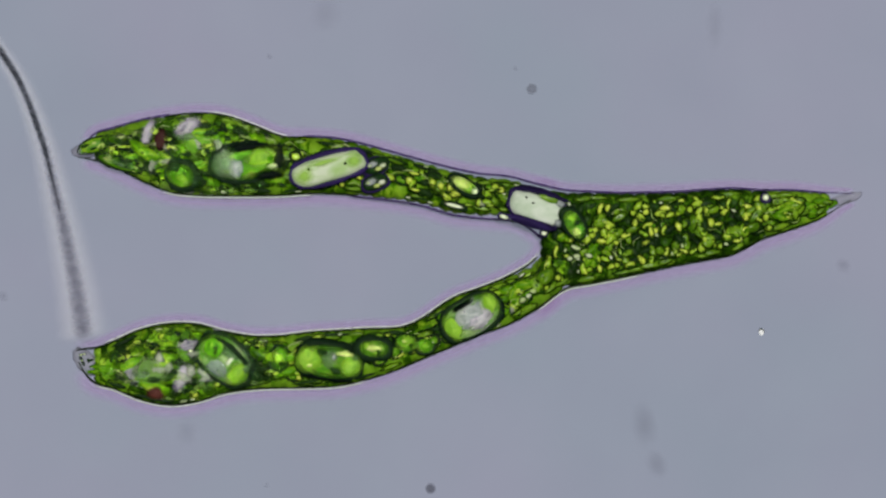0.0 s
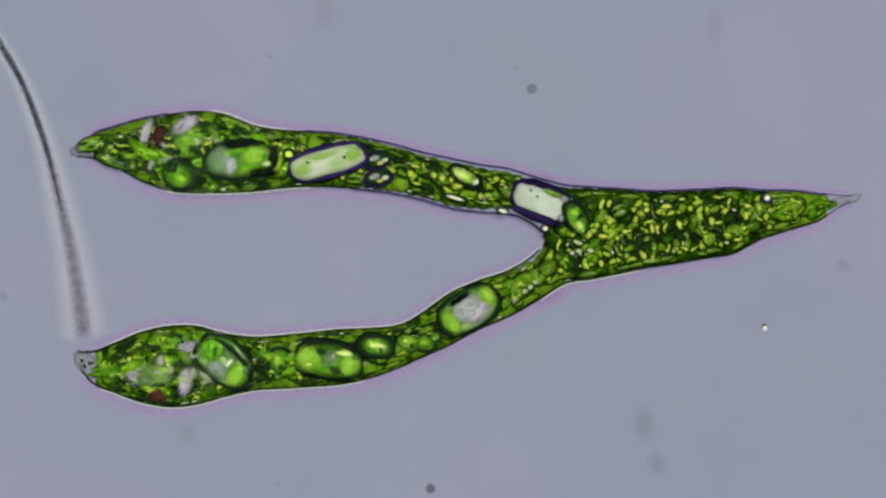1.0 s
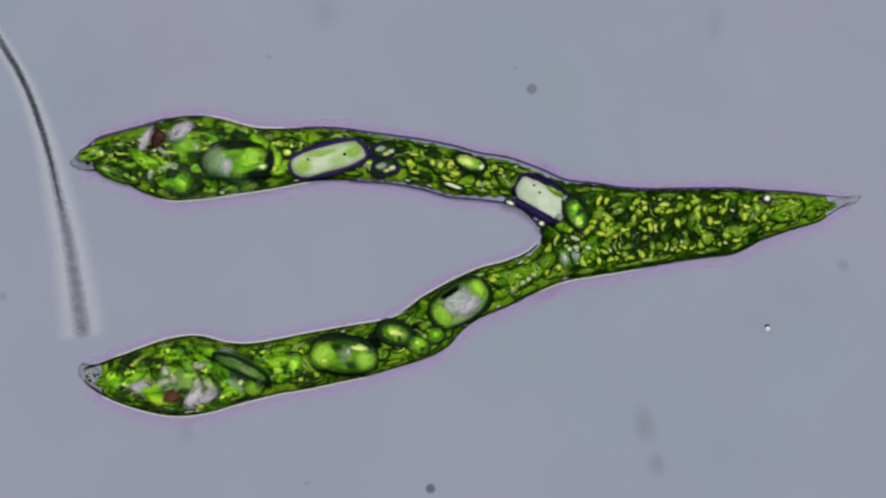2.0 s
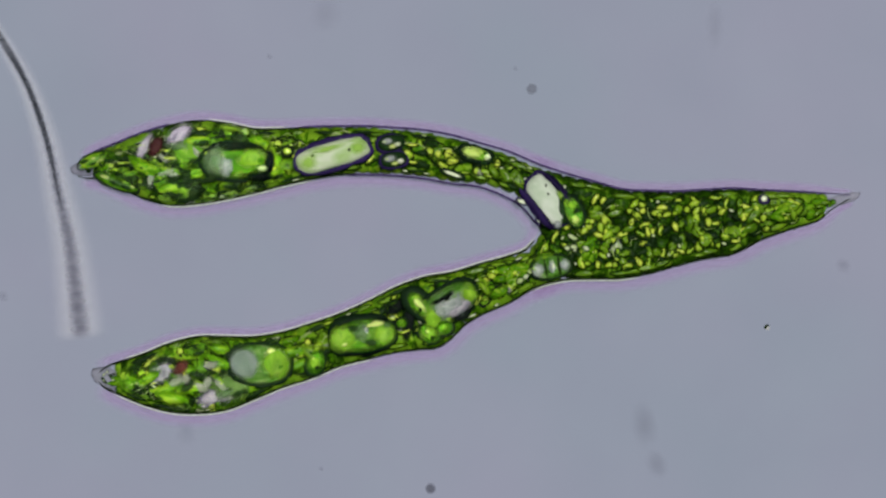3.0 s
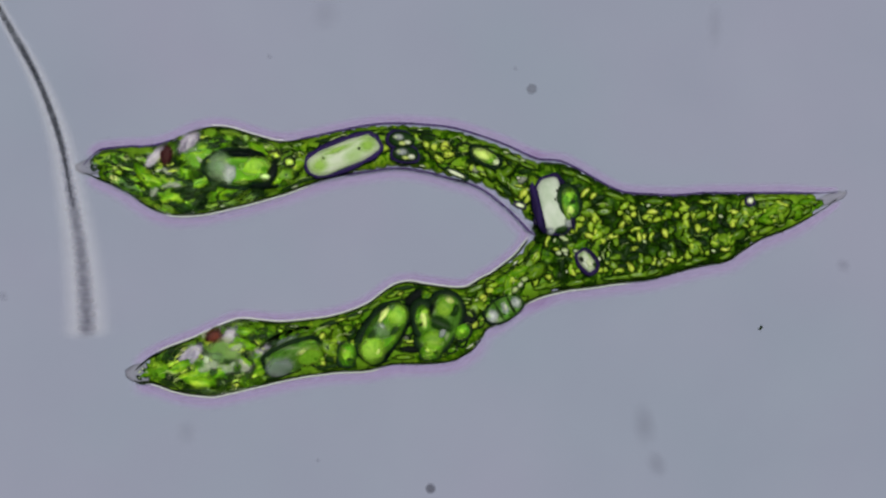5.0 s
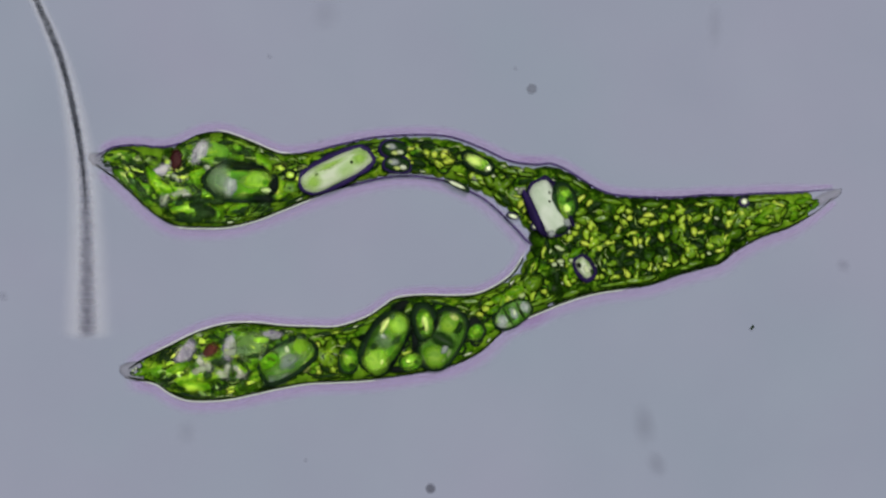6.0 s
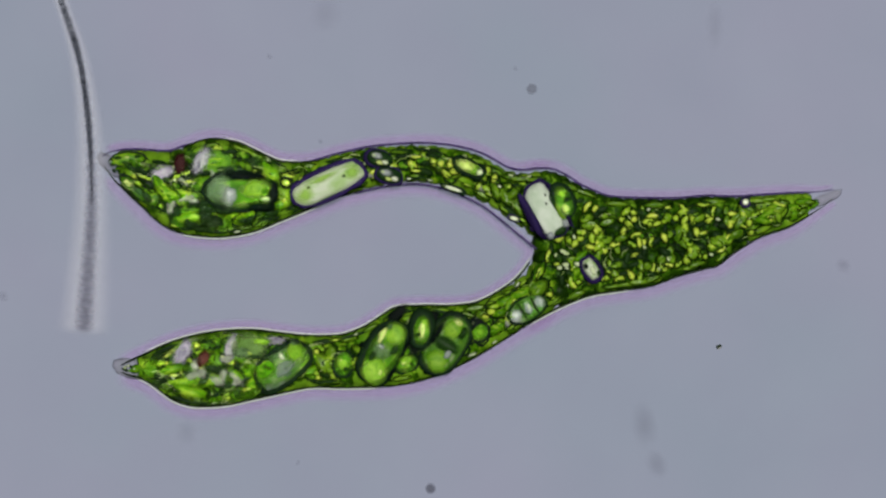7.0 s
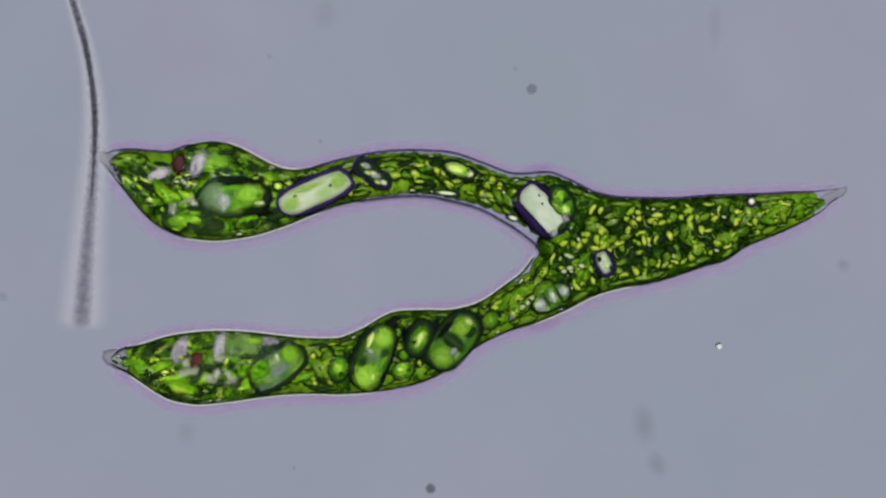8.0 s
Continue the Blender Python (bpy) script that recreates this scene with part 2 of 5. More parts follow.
M_LIME = tissue("lime_inclusion", (0.08, 0.29, 0.005), (0.407, 0.69, 0.052), 2.2, 0.2, 0.1, vary=0.2, contrast=(0.3, 0.68), clear=0.2, tint=(0.7, 0.98, 0.3), ragged=(0.4, 1.0), rag=1.3, twist=1.4)
M_LIME_SOFT = tissue("soft_lime_tinge", (0.30, 0.56, 0.05), (0.52, 0.76, 0.16), 1.8, 0.2, 0.1, vary=0.2, clear=0.4, tint=(0.85, 1.0, 0.6), ragged=(0.0, 0.95), rag=0.8, twist=0.8)
M_GREY_LUMP = tissue("grey_inclusion", (0.20, 0.25, 0.24), (0.64, 0.67, 0.66), 2.6, 0.2, 0.1, vary=0.1, contrast=(0.35, 0.65), clear=0.25, tint=(0.93, 0.97, 0.95), ragged=(0.4, 1.0), rag=1.5, twist=1.4)
M_STARCH_LUMP = tissue("starch_inclusion", (0.34, 0.56, 0.04), (0.88, 0.94, 0.36), 2.0, 0.15, 0.2, vary=0.2, contrast=(0.3, 0.68), clear=0.15, tint=(0.95, 1, 0.7), ragged=(0.35, 0.95), rag=1.2, twist=1.2)
M_RED = tissue("eyespot_red_brown", (0.012, 0.003, 0.005), (0.060, 0.012, 0.011), 2.0, 0.2, clear=0.2, tint=(0.5, 0.1, 0.05), ragged=(0.6, 0.95), rag=1.0)
M_RUST = tissue("eyespot_rust", (0.020, 0.005, 0.004), (0.13, 0.026, 0.012), 2.0, 0.2, vary=0.0, clear=0.2, tint=(0.6, 0.15, 0.05), ragged=(0.45, 0.95), rag=1.2)
M_HYALINE = tissue("hyaline_tip", (0.40, 0.42, 0.47), (0.72, 0.72, 0.76), 1.6, 0.4, clear=0.6, tint=(0.97, 0.95, 1.0), ior=1.05)
M_LILAC = tissue("lilac_reservoir", (0.16, 0.15, 0.22), (0.66, 0.62, 0.68), 2.2, 0.2, vary=0.0, contrast=(0.34, 0.62), clear=0.35, tint=(0.95, 0.9, 1.0), ragged=(0.5, 1.0), rag=1.3, twist=1.2)
M_FLAKE = plain("flake_white", (0.82, 0.84, 0.84))
M_FILM = clear_film()
M_FRINGE = soft_film("violet_fringe", (0.36, 0.235, 0.49), 0.42, core=0.0)
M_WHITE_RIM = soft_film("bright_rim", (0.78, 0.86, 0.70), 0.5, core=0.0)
M_THREAD = soft_film("thread_dark", (0.03, 0.035, 0.045), 0.92, core=0.25, streak=0.35)
M_THREAD_SOFT = soft_film("thread_dark_soft", (0.06, 0.055, 0.10), 0.56, core=0.0, streak=0.25)
M_HALO = soft_film("thread_halo", (0.64, 0.64, 0.68), 0.40, core=0.1)
M_SPECK = soft_film("dust_dark", (0.07, 0.07, 0.09), 0.5, core=0.55, round_rim=True)
M_SPECK_DARK = soft_film("dust_darker", (0.05, 0.05, 0.07), 0.7, core=0.5, round_rim=True)
M_SMUDGE = soft_film("dust_smudge", (0.10, 0.10, 0.14), 0.26, core=0.0, round_rim=True)
M_FAINT = soft_film("dust_faint", (0.10, 0.10, 0.13), 0.13, core=0.0, round_rim=True)


# ---- shapes ----
def mesh_of(name, bm, material, smooth=True):
    data = bpy.data.meshes.new(name)
    bm.to_mesh(data)
    bm.free()
    for f in data.polygons:
        f.use_smooth = smooth
    data.materials.append(material)
    return data


def blob(seed, rough=0.12, fine=2):
    """A rounded body of unit half-size, uneven like living matter."""
    bm = bmesh.new()
    bmesh.ops.create_icosphere(bm, subdivisions=fine, radius=1.0)
    shift = Vector((seed * 7.3, seed * 3.1, seed * 5.7))
    for v in bm.verts:
        v.co *= 1.0 + rough * (noise.noise(v.co * 1.4 + shift) * 2 + noise.noise(v.co * 3.5 + shift))
    return bm


def coated(seed, material, coat, core=0.74, rough=0.26):
    """A granule: a bright body in a darker coat that shows round it, its lens shading put into the colour."""
    bm = blob(seed, 0.2)
    for f in bm.faces:
        f.material_index = 1
    inner = blob(seed + 50, rough)
    lump = bpy.data.meshes.new("lump")
    bmesh.ops.transform(inner, matrix=Matrix.Translation((0.03, 0.05, 0.62)) @ Matrix.Diagonal((core, core * 0.9, 0.62, 1)), verts=inner.verts)
    inner.to_mesh(lump)
    inner.free()
    bm.from_mesh(lump)
    bpy.data.meshes.remove(lump)
    data = mesh_of("granule", bm, material)
    data.materials.append(coat)
    return data


def ringed(seed):
    """A small vesicle: a green body in a dark ring."""
    bm = rod_rim(1.9, 1.8, 0.2, seed, 0.4)
    for f in bm.faces:
        f.material_index = 1
    inner = blob(seed + 70, 0.16)
    lump = bpy.data.meshes.new("lump")
    bmesh.ops.transform(inner, matrix=Matrix.Diagonal((0.9, 0.85, 0.4, 1)), verts=inner.verts)
    inner.to_mesh(lump)
    inner.free()
    bm.from_mesh(lump)
    bpy.data.meshes.remove(lump)
    data = mesh_of("ring_vesicle", bm, M_GREEN_GRAIN)
    data.materials.append(M_STRAND)
    return data


def arc(seed):
    """A thin bowed strand of unit half-length, tapering to both ends."""
    bm, rings, bow = bmesh.new(), [], 0.25 + 0.35 * ((seed * 37) % 10) / 10
    for i in range(13):
        q = i / 6 - 1
        r = 0.055 * (1 - 0.8 * q * q) * (1 + 0.3 * math.sin(seed + 5 * q))
        y = bow * (1 - q * q) + 0.06 * math.sin(seed * 2 + 4 * q)
        rings.append([bm.verts.new((q, y + r * math.cos(a), r * math.sin(a))) for a in (2 * math.pi * j / 6 for j in range(6))])
    for a, b in zip(rings, rings[1:]):
        for j in range(6):
            bm.faces.new((a[j], b[j], b[(j + 1) % 6], a[(j + 1) % 6]))
    bm.faces.new(rings[0])
    bm.faces.new(list(reversed(rings[-1])))
    bmesh.ops.recalc_face_normals(bm, faces=bm.faces)
    return bm


def dome(rings=5, turns=20):
    """The upper skin of a flat lens, of unit half-size."""
    bm = bmesh.new()
    top = bm.verts.new((0, 0, 1))
    last = None
    for i in range(1, rings + 1):
        a = math.pi / 2 * i / rings
        ring = [bm.verts.new((math.sin(a) * math.cos(2 * math.pi * k / turns), math.sin(a) * math.sin(2 * math.pi * k / turns), math.cos(a))) for k in range(turns)]
        for k in range(turns):
            if last:
                bm.faces.new((last[k], ring[k], ring[(k + 1) % turns], last[(k + 1) % turns]))
            else:
                bm.faces.new((top, ring[k], ring[(k + 1) % turns]))
        last = ring
    return bm


def stadium(length, width, n=40, square=2.6, seed=0):
    """The uneven outline of a rounded rod, as points round it."""
    pts = []
    for k in range(n):
        a = 2 * math.pi * k / n
        c, s = math.cos(a), math.sin(a)
        r = 1 + 0.11 * noise.noise(Vector((c * 1.1, s * 1.1, seed * 2.7))) + 0.05 * noise.noise(Vector((c * 2.6, s * 2.6, seed * 4.1)))
        pts.append((r * length / 2 * math.copysign(abs(c) ** (2 / square), c), r * width / 2 * math.copysign(abs(s) ** (2 / square), s)))
    return pts


def rod_body(length, width, height, uneven=0.03, seed=0, square=2.6):
    bm = bmesh.new()
    outline = stadium(length, width, 40, square, seed)
    n, rows = len(outline), []
    for i in range(1, 9):
        a = math.pi * (i / 9.0)
        k, z = math.sin(a) ** 0.55, math.cos(a) * height
        rows.append([bm.verts.new((x * k * (1 + uneven * noise.noise(Vector((x * 30, y * 30, seed)))), y * k, z)) for x, y in outline])
    for a, b in zip(rows, rows[1:]):
        for k in range(n):
            bm.faces.new((a[k], b[k], b[(k + 1) % n], a[(k + 1) % n]))
    bm.faces.new(rows[0])
    bm.faces.new(list(reversed(rows[-1])))
    return bm


def rod_rim(length, width, thick, seed=0, uneven=1.1, square=2.6):
    """A tube round a rod's outline, thicker here and thinner there: the dark refraction rim made as a shape."""
    bm = bmesh.new()
    outline = stadium(length, width, 48, square, seed)
    n, rings = len(outline), []
    for k, (x, y) in enumerate(outline):
        ahead, back = outline[(k + 1) % n], outline[k - 1]
        tx, ty = ahead[0] - back[0], ahead[1] - back[1]
        d = math.hypot(tx, ty) or 1
        nx, ny = ty / d, -tx / d
        r = thick * min(1.55, max(0.12, 1 + uneven * 2 * noise.noise(Vector((x * 11 + seed, y * 11, seed * 1.7))) + 0.5 * noise.noise(Vector((x * 70, y * 70, seed)))))
        rings.append([bm.verts.new((x + nx * r * math.cos(q), y + ny * r * math.cos(q), r * 0.8 * math.sin(q))) for q in (2 * math.pi * j / 8 for j in range(8))])
    for k in range(n):
        a, b = rings[k], rings[(k + 1) % n]
        for j in range(8):
            bm.faces.new((a[j], b[j], b[(j + 1) % 8], a[(j + 1) % 8]))
    bmesh.ops.recalc_face_normals(bm, faces=bm.faces)
    return bm


def part(name, data, parent, label=""):
    ob = new(name, data)
    ob.parent = parent
    return tagged(ob, label)


def at(u, v, z):
    """The place at height z that the eye sees u to the right and v down from the field's upper left corner, in
    millimetres, one to a pixel of the view.
    """
    k = (FAR - z) / FAR / 1000.0
    return (u - 784) * k, (441 - v) * k, z


# ---- how the cell's shape changes: its edges over time, placed to fit the camera's view ----
TIMES = (0.0, 0.8, 1.5, 3.0, 3.5, 4.0, 4.5, 6.0, 6.5, 7.2, 8.0)


def bend(xs, ys, x):
    """A smooth curve through the points."""
    i = min(max(int(np.searchsorted(xs, x)) - 1, 0), len(xs) - 2)
    h = xs[i + 1] - xs[i]

    def slope(k):
        if 0 < k < len(xs) - 1:
            return (ys[k + 1] - ys[k - 1]) / (xs[k + 1] - xs[k - 1])
        return (ys[1] - ys[0]) / (xs[1] - xs[0]) if k == 0 else (ys[-1] - ys[-2]) / (xs[-1] - xs[-2])

    q = (x - xs[i]) / h
    a, b, m, n = ys[i], ys[i + 1], slope(i) * h, slope(i + 1) * h
    return a + m * q + (3 * (b - a) - 2 * m - n) * q * q + (2 * (a - b) + m + n) * q ** 3


class Edge:
    """A smooth line from left to right, here one point every two millimetres."""

    def __init__(self, points):
        xs, ys = [p[0] for p in points], [p[1] for p in points]
        self.x = np.arange(xs[0], xs[-1] + 1, 2.0)
        self.y = np.array([bend(xs, ys, x) for x in self.x])

    def at(self, x):
        return float(np.interp(x, self.x, self.y))


class Stretch:
    """One stretch of the cell: at each time its two ends and its two edges."""

    def __init__(self):
        self.rows, self.gap, self.bare, self.bare_top = [], (2.0, 3.0, 0.0), (2.0, 3.0, 0.0), (2.0, 3.0, 0.0)

    def place(self, k, s, side):
        """At time k, at share s along it; side 1 is the upper edge, -1 the lower one."""
        start, end, top, low = self.rows[k]
        x = start + (end - start) * s
        a, b = top.at(x), low.at(x)
        return x, (a + b) / 2 + (a - b) / 2 * side, abs(b - a)

    def inset(self, k, s, share, r):
        """At share 0 to 1 from the lower to the upper edge, kept r inside."""
        _, _, w = self.place(k, s, 0)
        start, full, clear = self.gap      # a clear seam between the skin and the green inside
        r = min(r + clear * min(1.0, max(0.0, (s - start) / (full - start))), w / 2)
        ends, inner = [], r
        for side, (first, whole, wide) in ((-1, self.bare), (1, self.bare_top)):   # a wider clear seam along one edge
            x, y, _ = self.place(k, s, side)
            r = inner + min(wide * min(1.0, max(0.0, (s - first) / (whole - first))), w * 0.25)
            q = radians(self.turn(k, s, side)) - math.pi / 2 * side
            ends.append((x + r * math.cos(q), y - r * math.sin(q)))
        (a, b), (c, d) = ends
        return a + (c - a) * share, b + (d - b) * share

    def turn(self, k, s, side):
        x0, y0, _ = self.place(k, max(s - 0.012, 0), side)
        x1, y1, _ = self.place(k, min(s + 0.012, 1.04), side)
        return math.degrees(math.atan2(y0 - y1, x1 - x0))


upper, lower, tail = Stretch(), Stretch(), Stretch()
upper.gap, tail.gap = (0.5, 0.9, 5.0), (0.16, 0.02, 5.0)
upper.bare, lower.bare_top = (0.86, 1.0, 9.0), (0.9, 1.0, 7.0)


def shape(upper_tip, lower_tip, tail_tip, fork, top, inner_top, inner_low, low):
    """The cell at the next of the TIMES: its three tips, the fork between the arms, and its edges. The top runs from the upper head
    to the tail, the inner edges from each head to the fork, the low one from the lower head to the tail."""
    def with_ends(a, points, b):
        return Edge([a] + [p for p in points if a[0] + 6 < p[0] < b[0] - 6] + [b])

    above = with_ends((upper_tip[0], upper_tip[1] - 5), top, (tail_tip[0], tail_tip[1] - 1.5))
    below = with_ends((lower_tip[0], lower_tip[1] + 6), low, (tail_tip[0], tail_tip[1] + 1.5))
    upper.rows.append((upper_tip[0], fork[0], above, with_ends((upper_tip[0], upper_tip[1] + 5), inner_top, fork)))
    lower.rows.append((lower_tip[0], fork[0], with_ends((lower_tip[0], lower_tip[1] - 6), inner_low, fork), below))
    tail.rows.append((fork[0], tail_tip[0], above, below))


def steps(first, *ys):
    """Points fifty apart."""
    return [(first + 50 * i, y) for i, y in enumerate(ys)]


shape((137, 275), (133, 626), (1525, 346), (962, 426),
      [(150, 254), (170, 236)] + steps(200, 227, 213, 204, 199.5, 204, 221, 240, 242, 246, 257, 271, 285, 298, 308, 313, 326, 337, 340, 342, 341, 340, 336, 334, 337, 337, 341, 343),
      [(150, 282), (170, 286)] + steps(200, 296, 321, 341, 347, 348, 348, 347, 344, 345, 350, 356, 365, 380, 386, 390) + [(925, 397), (950, 414)],
      [(150, 616), (170, 614)] + steps(200, 603, 582, 572, 573, 586, 594, 593, 587, 584, 581, 579) + [(725, 573)] + steps(750, 560, 527, 508, 487, 454),
      [(150, 663), (170, 680)] + steps(200, 689, 709, 718, 712, 697, 690, 688, 687, 684, 673, 657, 636, 615, 594, 576, 549, 514, 503, 493, 482, 471, 462, 451, 425, 408, 390) + [(1470, 378), (1500, 359)])
shape((135, 272), (134, 626), (1524, 348), (966, 419),
      [(150, 252), (170, 235)] + steps(200, 225, 210, 202, 196.5, 202, 221, 231, 235, 239, 248, 260, 275, 286, 296, 304, 319, 330, 334, 337, 340, 339, 336, 333, 337, 337, 342, 345),
      [(150, 278), (170, 282)] + steps(200, 293, 320, 337, 342, 342, 341, 336, 334, 335, 339, 346, 357, 371, 378, 382) + [(925, 389), (950, 404)],
      [(150, 616), (170, 614)] + steps(200, 603, 582, 572, 573, 586, 593, 591, 587, 582, 580, 576) + [(725, 567)] + steps(750, 552, 519, 499, 481, 447),
      [(150, 663), (170, 680)] + steps(200, 690, 709, 717, 712, 698, 688, 686, 684, 681, 671, 653, 630, 610, 588, 567, 538, 506, 498, 488, 477, 469, 459, 449, 423, 407, 391) + [(1470, 378), (1500, 359)])
shape((134, 285), (139, 652), (1522, 353), (963, 408),
      [(150, 258), (170, 238)] + steps(200, 229, 217, 205, 200.5, 208, 225, 229, 229, 232, 241, 250, 260, 270, 282, 288, 304, 323, 327, 332, 335, 334, 334, 334, 338, 341, 347, 352),
      [(150, 291), (170, 293)] + steps(200, 302, 329, 346, 347, 343, 338, 331, 325, 326, 330, 335, 346, 361, 366, 370) + [(925, 378), (950, 396)],
      [(150, 645), (170, 644)] + steps(200, 630, 612, 598, 595, 607, 609, 602, 594, 587, 584, 576) + [(725, 563)] + steps(750, 544, 508, 484, 469, 438),
      [(150, 674), (170, 695)] + steps(200, 711, 727, 736, 733, 720, 707, 698, 691, 683, 673, 660, 641) + [(790, 618), (815, 594)] + steps(850, 570, 548, 524, 499, 488, 478, 469, 462, 456, 449, 425, 408, 393) + [(1470, 382), (1500, 364)])
shape((136, 308), (172, 668), (1522, 347), (956, 402),
      [(150, 281), (170, 268)] + steps(200, 256, 236, 221, 213, 217, 227, 227, 225, 224, 224, 227, 231, 240, 254, 269, 290, 307, 321, 335, 338, 339, 336, 334, 337, 339, 342, 345),
      [(150, 317), (170, 318)] + steps(200, 327, 351, 364, 362, 354, 343, 330, 319, 311, 309, 311, 316, 325, 331, 351) + [(925, 368), (945, 390)],
      [(185, 650)] + steps(200, 643, 627, 607, 595, 595, 595, 587, 572, 555, 533, 508, 490, 481, 466, 452) + [(930, 440), (945, 423)],
      [(185, 688)] + steps(200, 695, 716, 730, 733, 727, 708, 687, 671, 650, 637, 625, 619) + [(775, 616), (800, 600), (822, 578)] + steps(850, 560, 538, 510, 497, 495, 494, 485, 471, 459, 450, 425, 407, 391) + [(1470, 374), (1500, 356)])
shape((133, 309), (197, 668), (1511, 347), (948, 396),
      [(150, 281), (170, 269)] + steps(200, 259, 239, 223, 214, 218, 229, 230, 226, 224, 222, 223, 226, 233, 246, 262, 285, 299, 318, 337, 341, 342, 339, 337, 340, 341, 345) + [(1495, 345)],
      [(150, 320), (170, 322)] + steps(200, 332, 352, 366, 364, 355, 343, 330, 319, 311, 307, 306, 309, 319, 328, 356) + [(925, 374)],
      [(203, 652), (220, 638)] + steps(250, 629, 608, 584, 573, 580, 580, 569, 551, 533) + [(680, 513)] + steps(700, 503, 494, 489, 484, 463) + [(925, 443), (940, 418)],
      [(203, 683), (220, 688)] + steps(250, 699, 715, 720, 713, 699, 683, 665, 646, 633, 626, 626) + [(780, 622), (800, 612), (822, 587)] + steps(850, 563, 540, 510, 500, 499, 498, 488, 474, 464, 452, 425, 406, 386) + [(1470, 374), (1495, 356)])
shape((131, 310), (221, 670), (1507, 347), (943, 397),
      [(150, 283), (170, 268)] + steps(200, 259, 243, 226, 215, 219, 229, 231, 226, 221.5, 217, 216, 218, 223, 237, 257, 279, 291, 315, 337, 341, 343, 341, 339, 341, 341, 346) + [(1490, 345)],
      [(150, 321), (170, 322)] + steps(200, 332, 353, 368, 365, 356, 343, 328, 317, 308, 300.5, 297, 301, 313, 326, 361) + [(925, 380)],
      [(227, 658), (242, 644), (270, 632)] + steps(300, 615, 586, 567, 571, 572, 562, 551, 534) + [(680, 511), (700, 499), (725, 492.5), (750, 494), (800, 497), (830, 500), (850, 493), (872, 476), (900, 463), (925, 440)],
      [(227, 685), (250, 686), (270, 687)] + steps(300, 698, 707, 698, 687, 674, 659, 648, 637, 628, 629, 625) + [(820, 611), (842, 580), (870, 556)] + steps(900, 544, 518, 506, 500, 500, 491, 477, 466) + [(1290, 458), (1315, 446), (1350, 425), (1400, 406), (1450, 384), (1470, 373), (1490, 358)])
shape((136, 310), (237, 668), (1503, 347), (945, 405),
      [(150, 286), (170, 269), (200, 263), (250, 258), (275, 251)] + steps(300, 241, 223, 221.5, 233, 239.5, 232, 224, 217.5, 215, 218, 223, 236, 254, 278, 287, 312, 337, 342, 344, 341, 341, 342, 342, 345) + [(1488, 344)],
      [(150, 318), (170, 322)] + steps(200, 330, 357, 373, 372, 360, 348, 334, 319, 308, 301, 296, 302, 315, 328, 364) + [(925, 386)],
      [(243, 655), (252, 644), (270, 630), (300, 615), (350, 597), (400, 572), (430, 564.5)] + steps(450, 566, 570, 564, 553, 534) + [(680, 511), (700, 499), (730, 493), (750, 496), (800, 503), (830, 503), (850, 489), (870, 478), (900, 455), (922, 435)],
      [(245, 682), (270, 682), (300, 690), (350, 699), (380, 701)] + steps(400, 697, 684, 672, 662, 653, 648, 636, 637, 634) + [(820, 625), (842, 602), (862, 569), (880, 560)] + steps(900, 552, 521, 508, 503, 499, 493, 480, 468) + [(1295, 461), (1318, 446), (1350, 425), (1400, 405), (1450, 378), (1470, 366), (1488, 355)])
shape((167, 285), (225, 660), (1491, 338), (937, 431),
      [(177, 273), (190, 266), (202, 261), (225, 258), (250, 258), (275, 261), (300, 259.5), (325, 251), (350, 239), (375, 234), (400, 235), (450, 253), (475, 264)] + steps(500, 272, 269, 257, 246, 241, 239.5, 244, 262, 285) + [(925, 290), (950, 292), (975, 291), (1000, 300), (1025, 315), (1050, 331), (1075, 342)] + steps(1100, 347, 350, 350, 346, 346, 343, 342, 338) + [(1478, 336)],
      [(177, 298), (190, 308), (202, 316), (225, 336), (250, 360), (275, 381), (300, 396), (325, 402)] + steps(350, 403, 402, 391, 372, 352, 335, 320.5, 312, 313, 325, 348) + [(875, 367), (900, 391), (922, 414)],
      [(233, 648)] + steps(250, 637, 612, 588, 574, 572, 577, 579, 578, 561) + [(675, 545)] + steps(700, 529, 523, 524, 519, 491) + [(920, 465)],
      [(233, 671), (250, 674), (275, 679), (300, 695), (325, 706)] + steps(350, 709, 707, 697, 686, 678, 676, 673, 667, 659, 648, 624) + [(880, 597), (900, 579), (925, 566)] + steps(950, 555, 535, 520, 512, 505, 488, 474) + [(1278, 465)] + steps(1300, 447, 420, 402, 373) + [(1475, 351)])
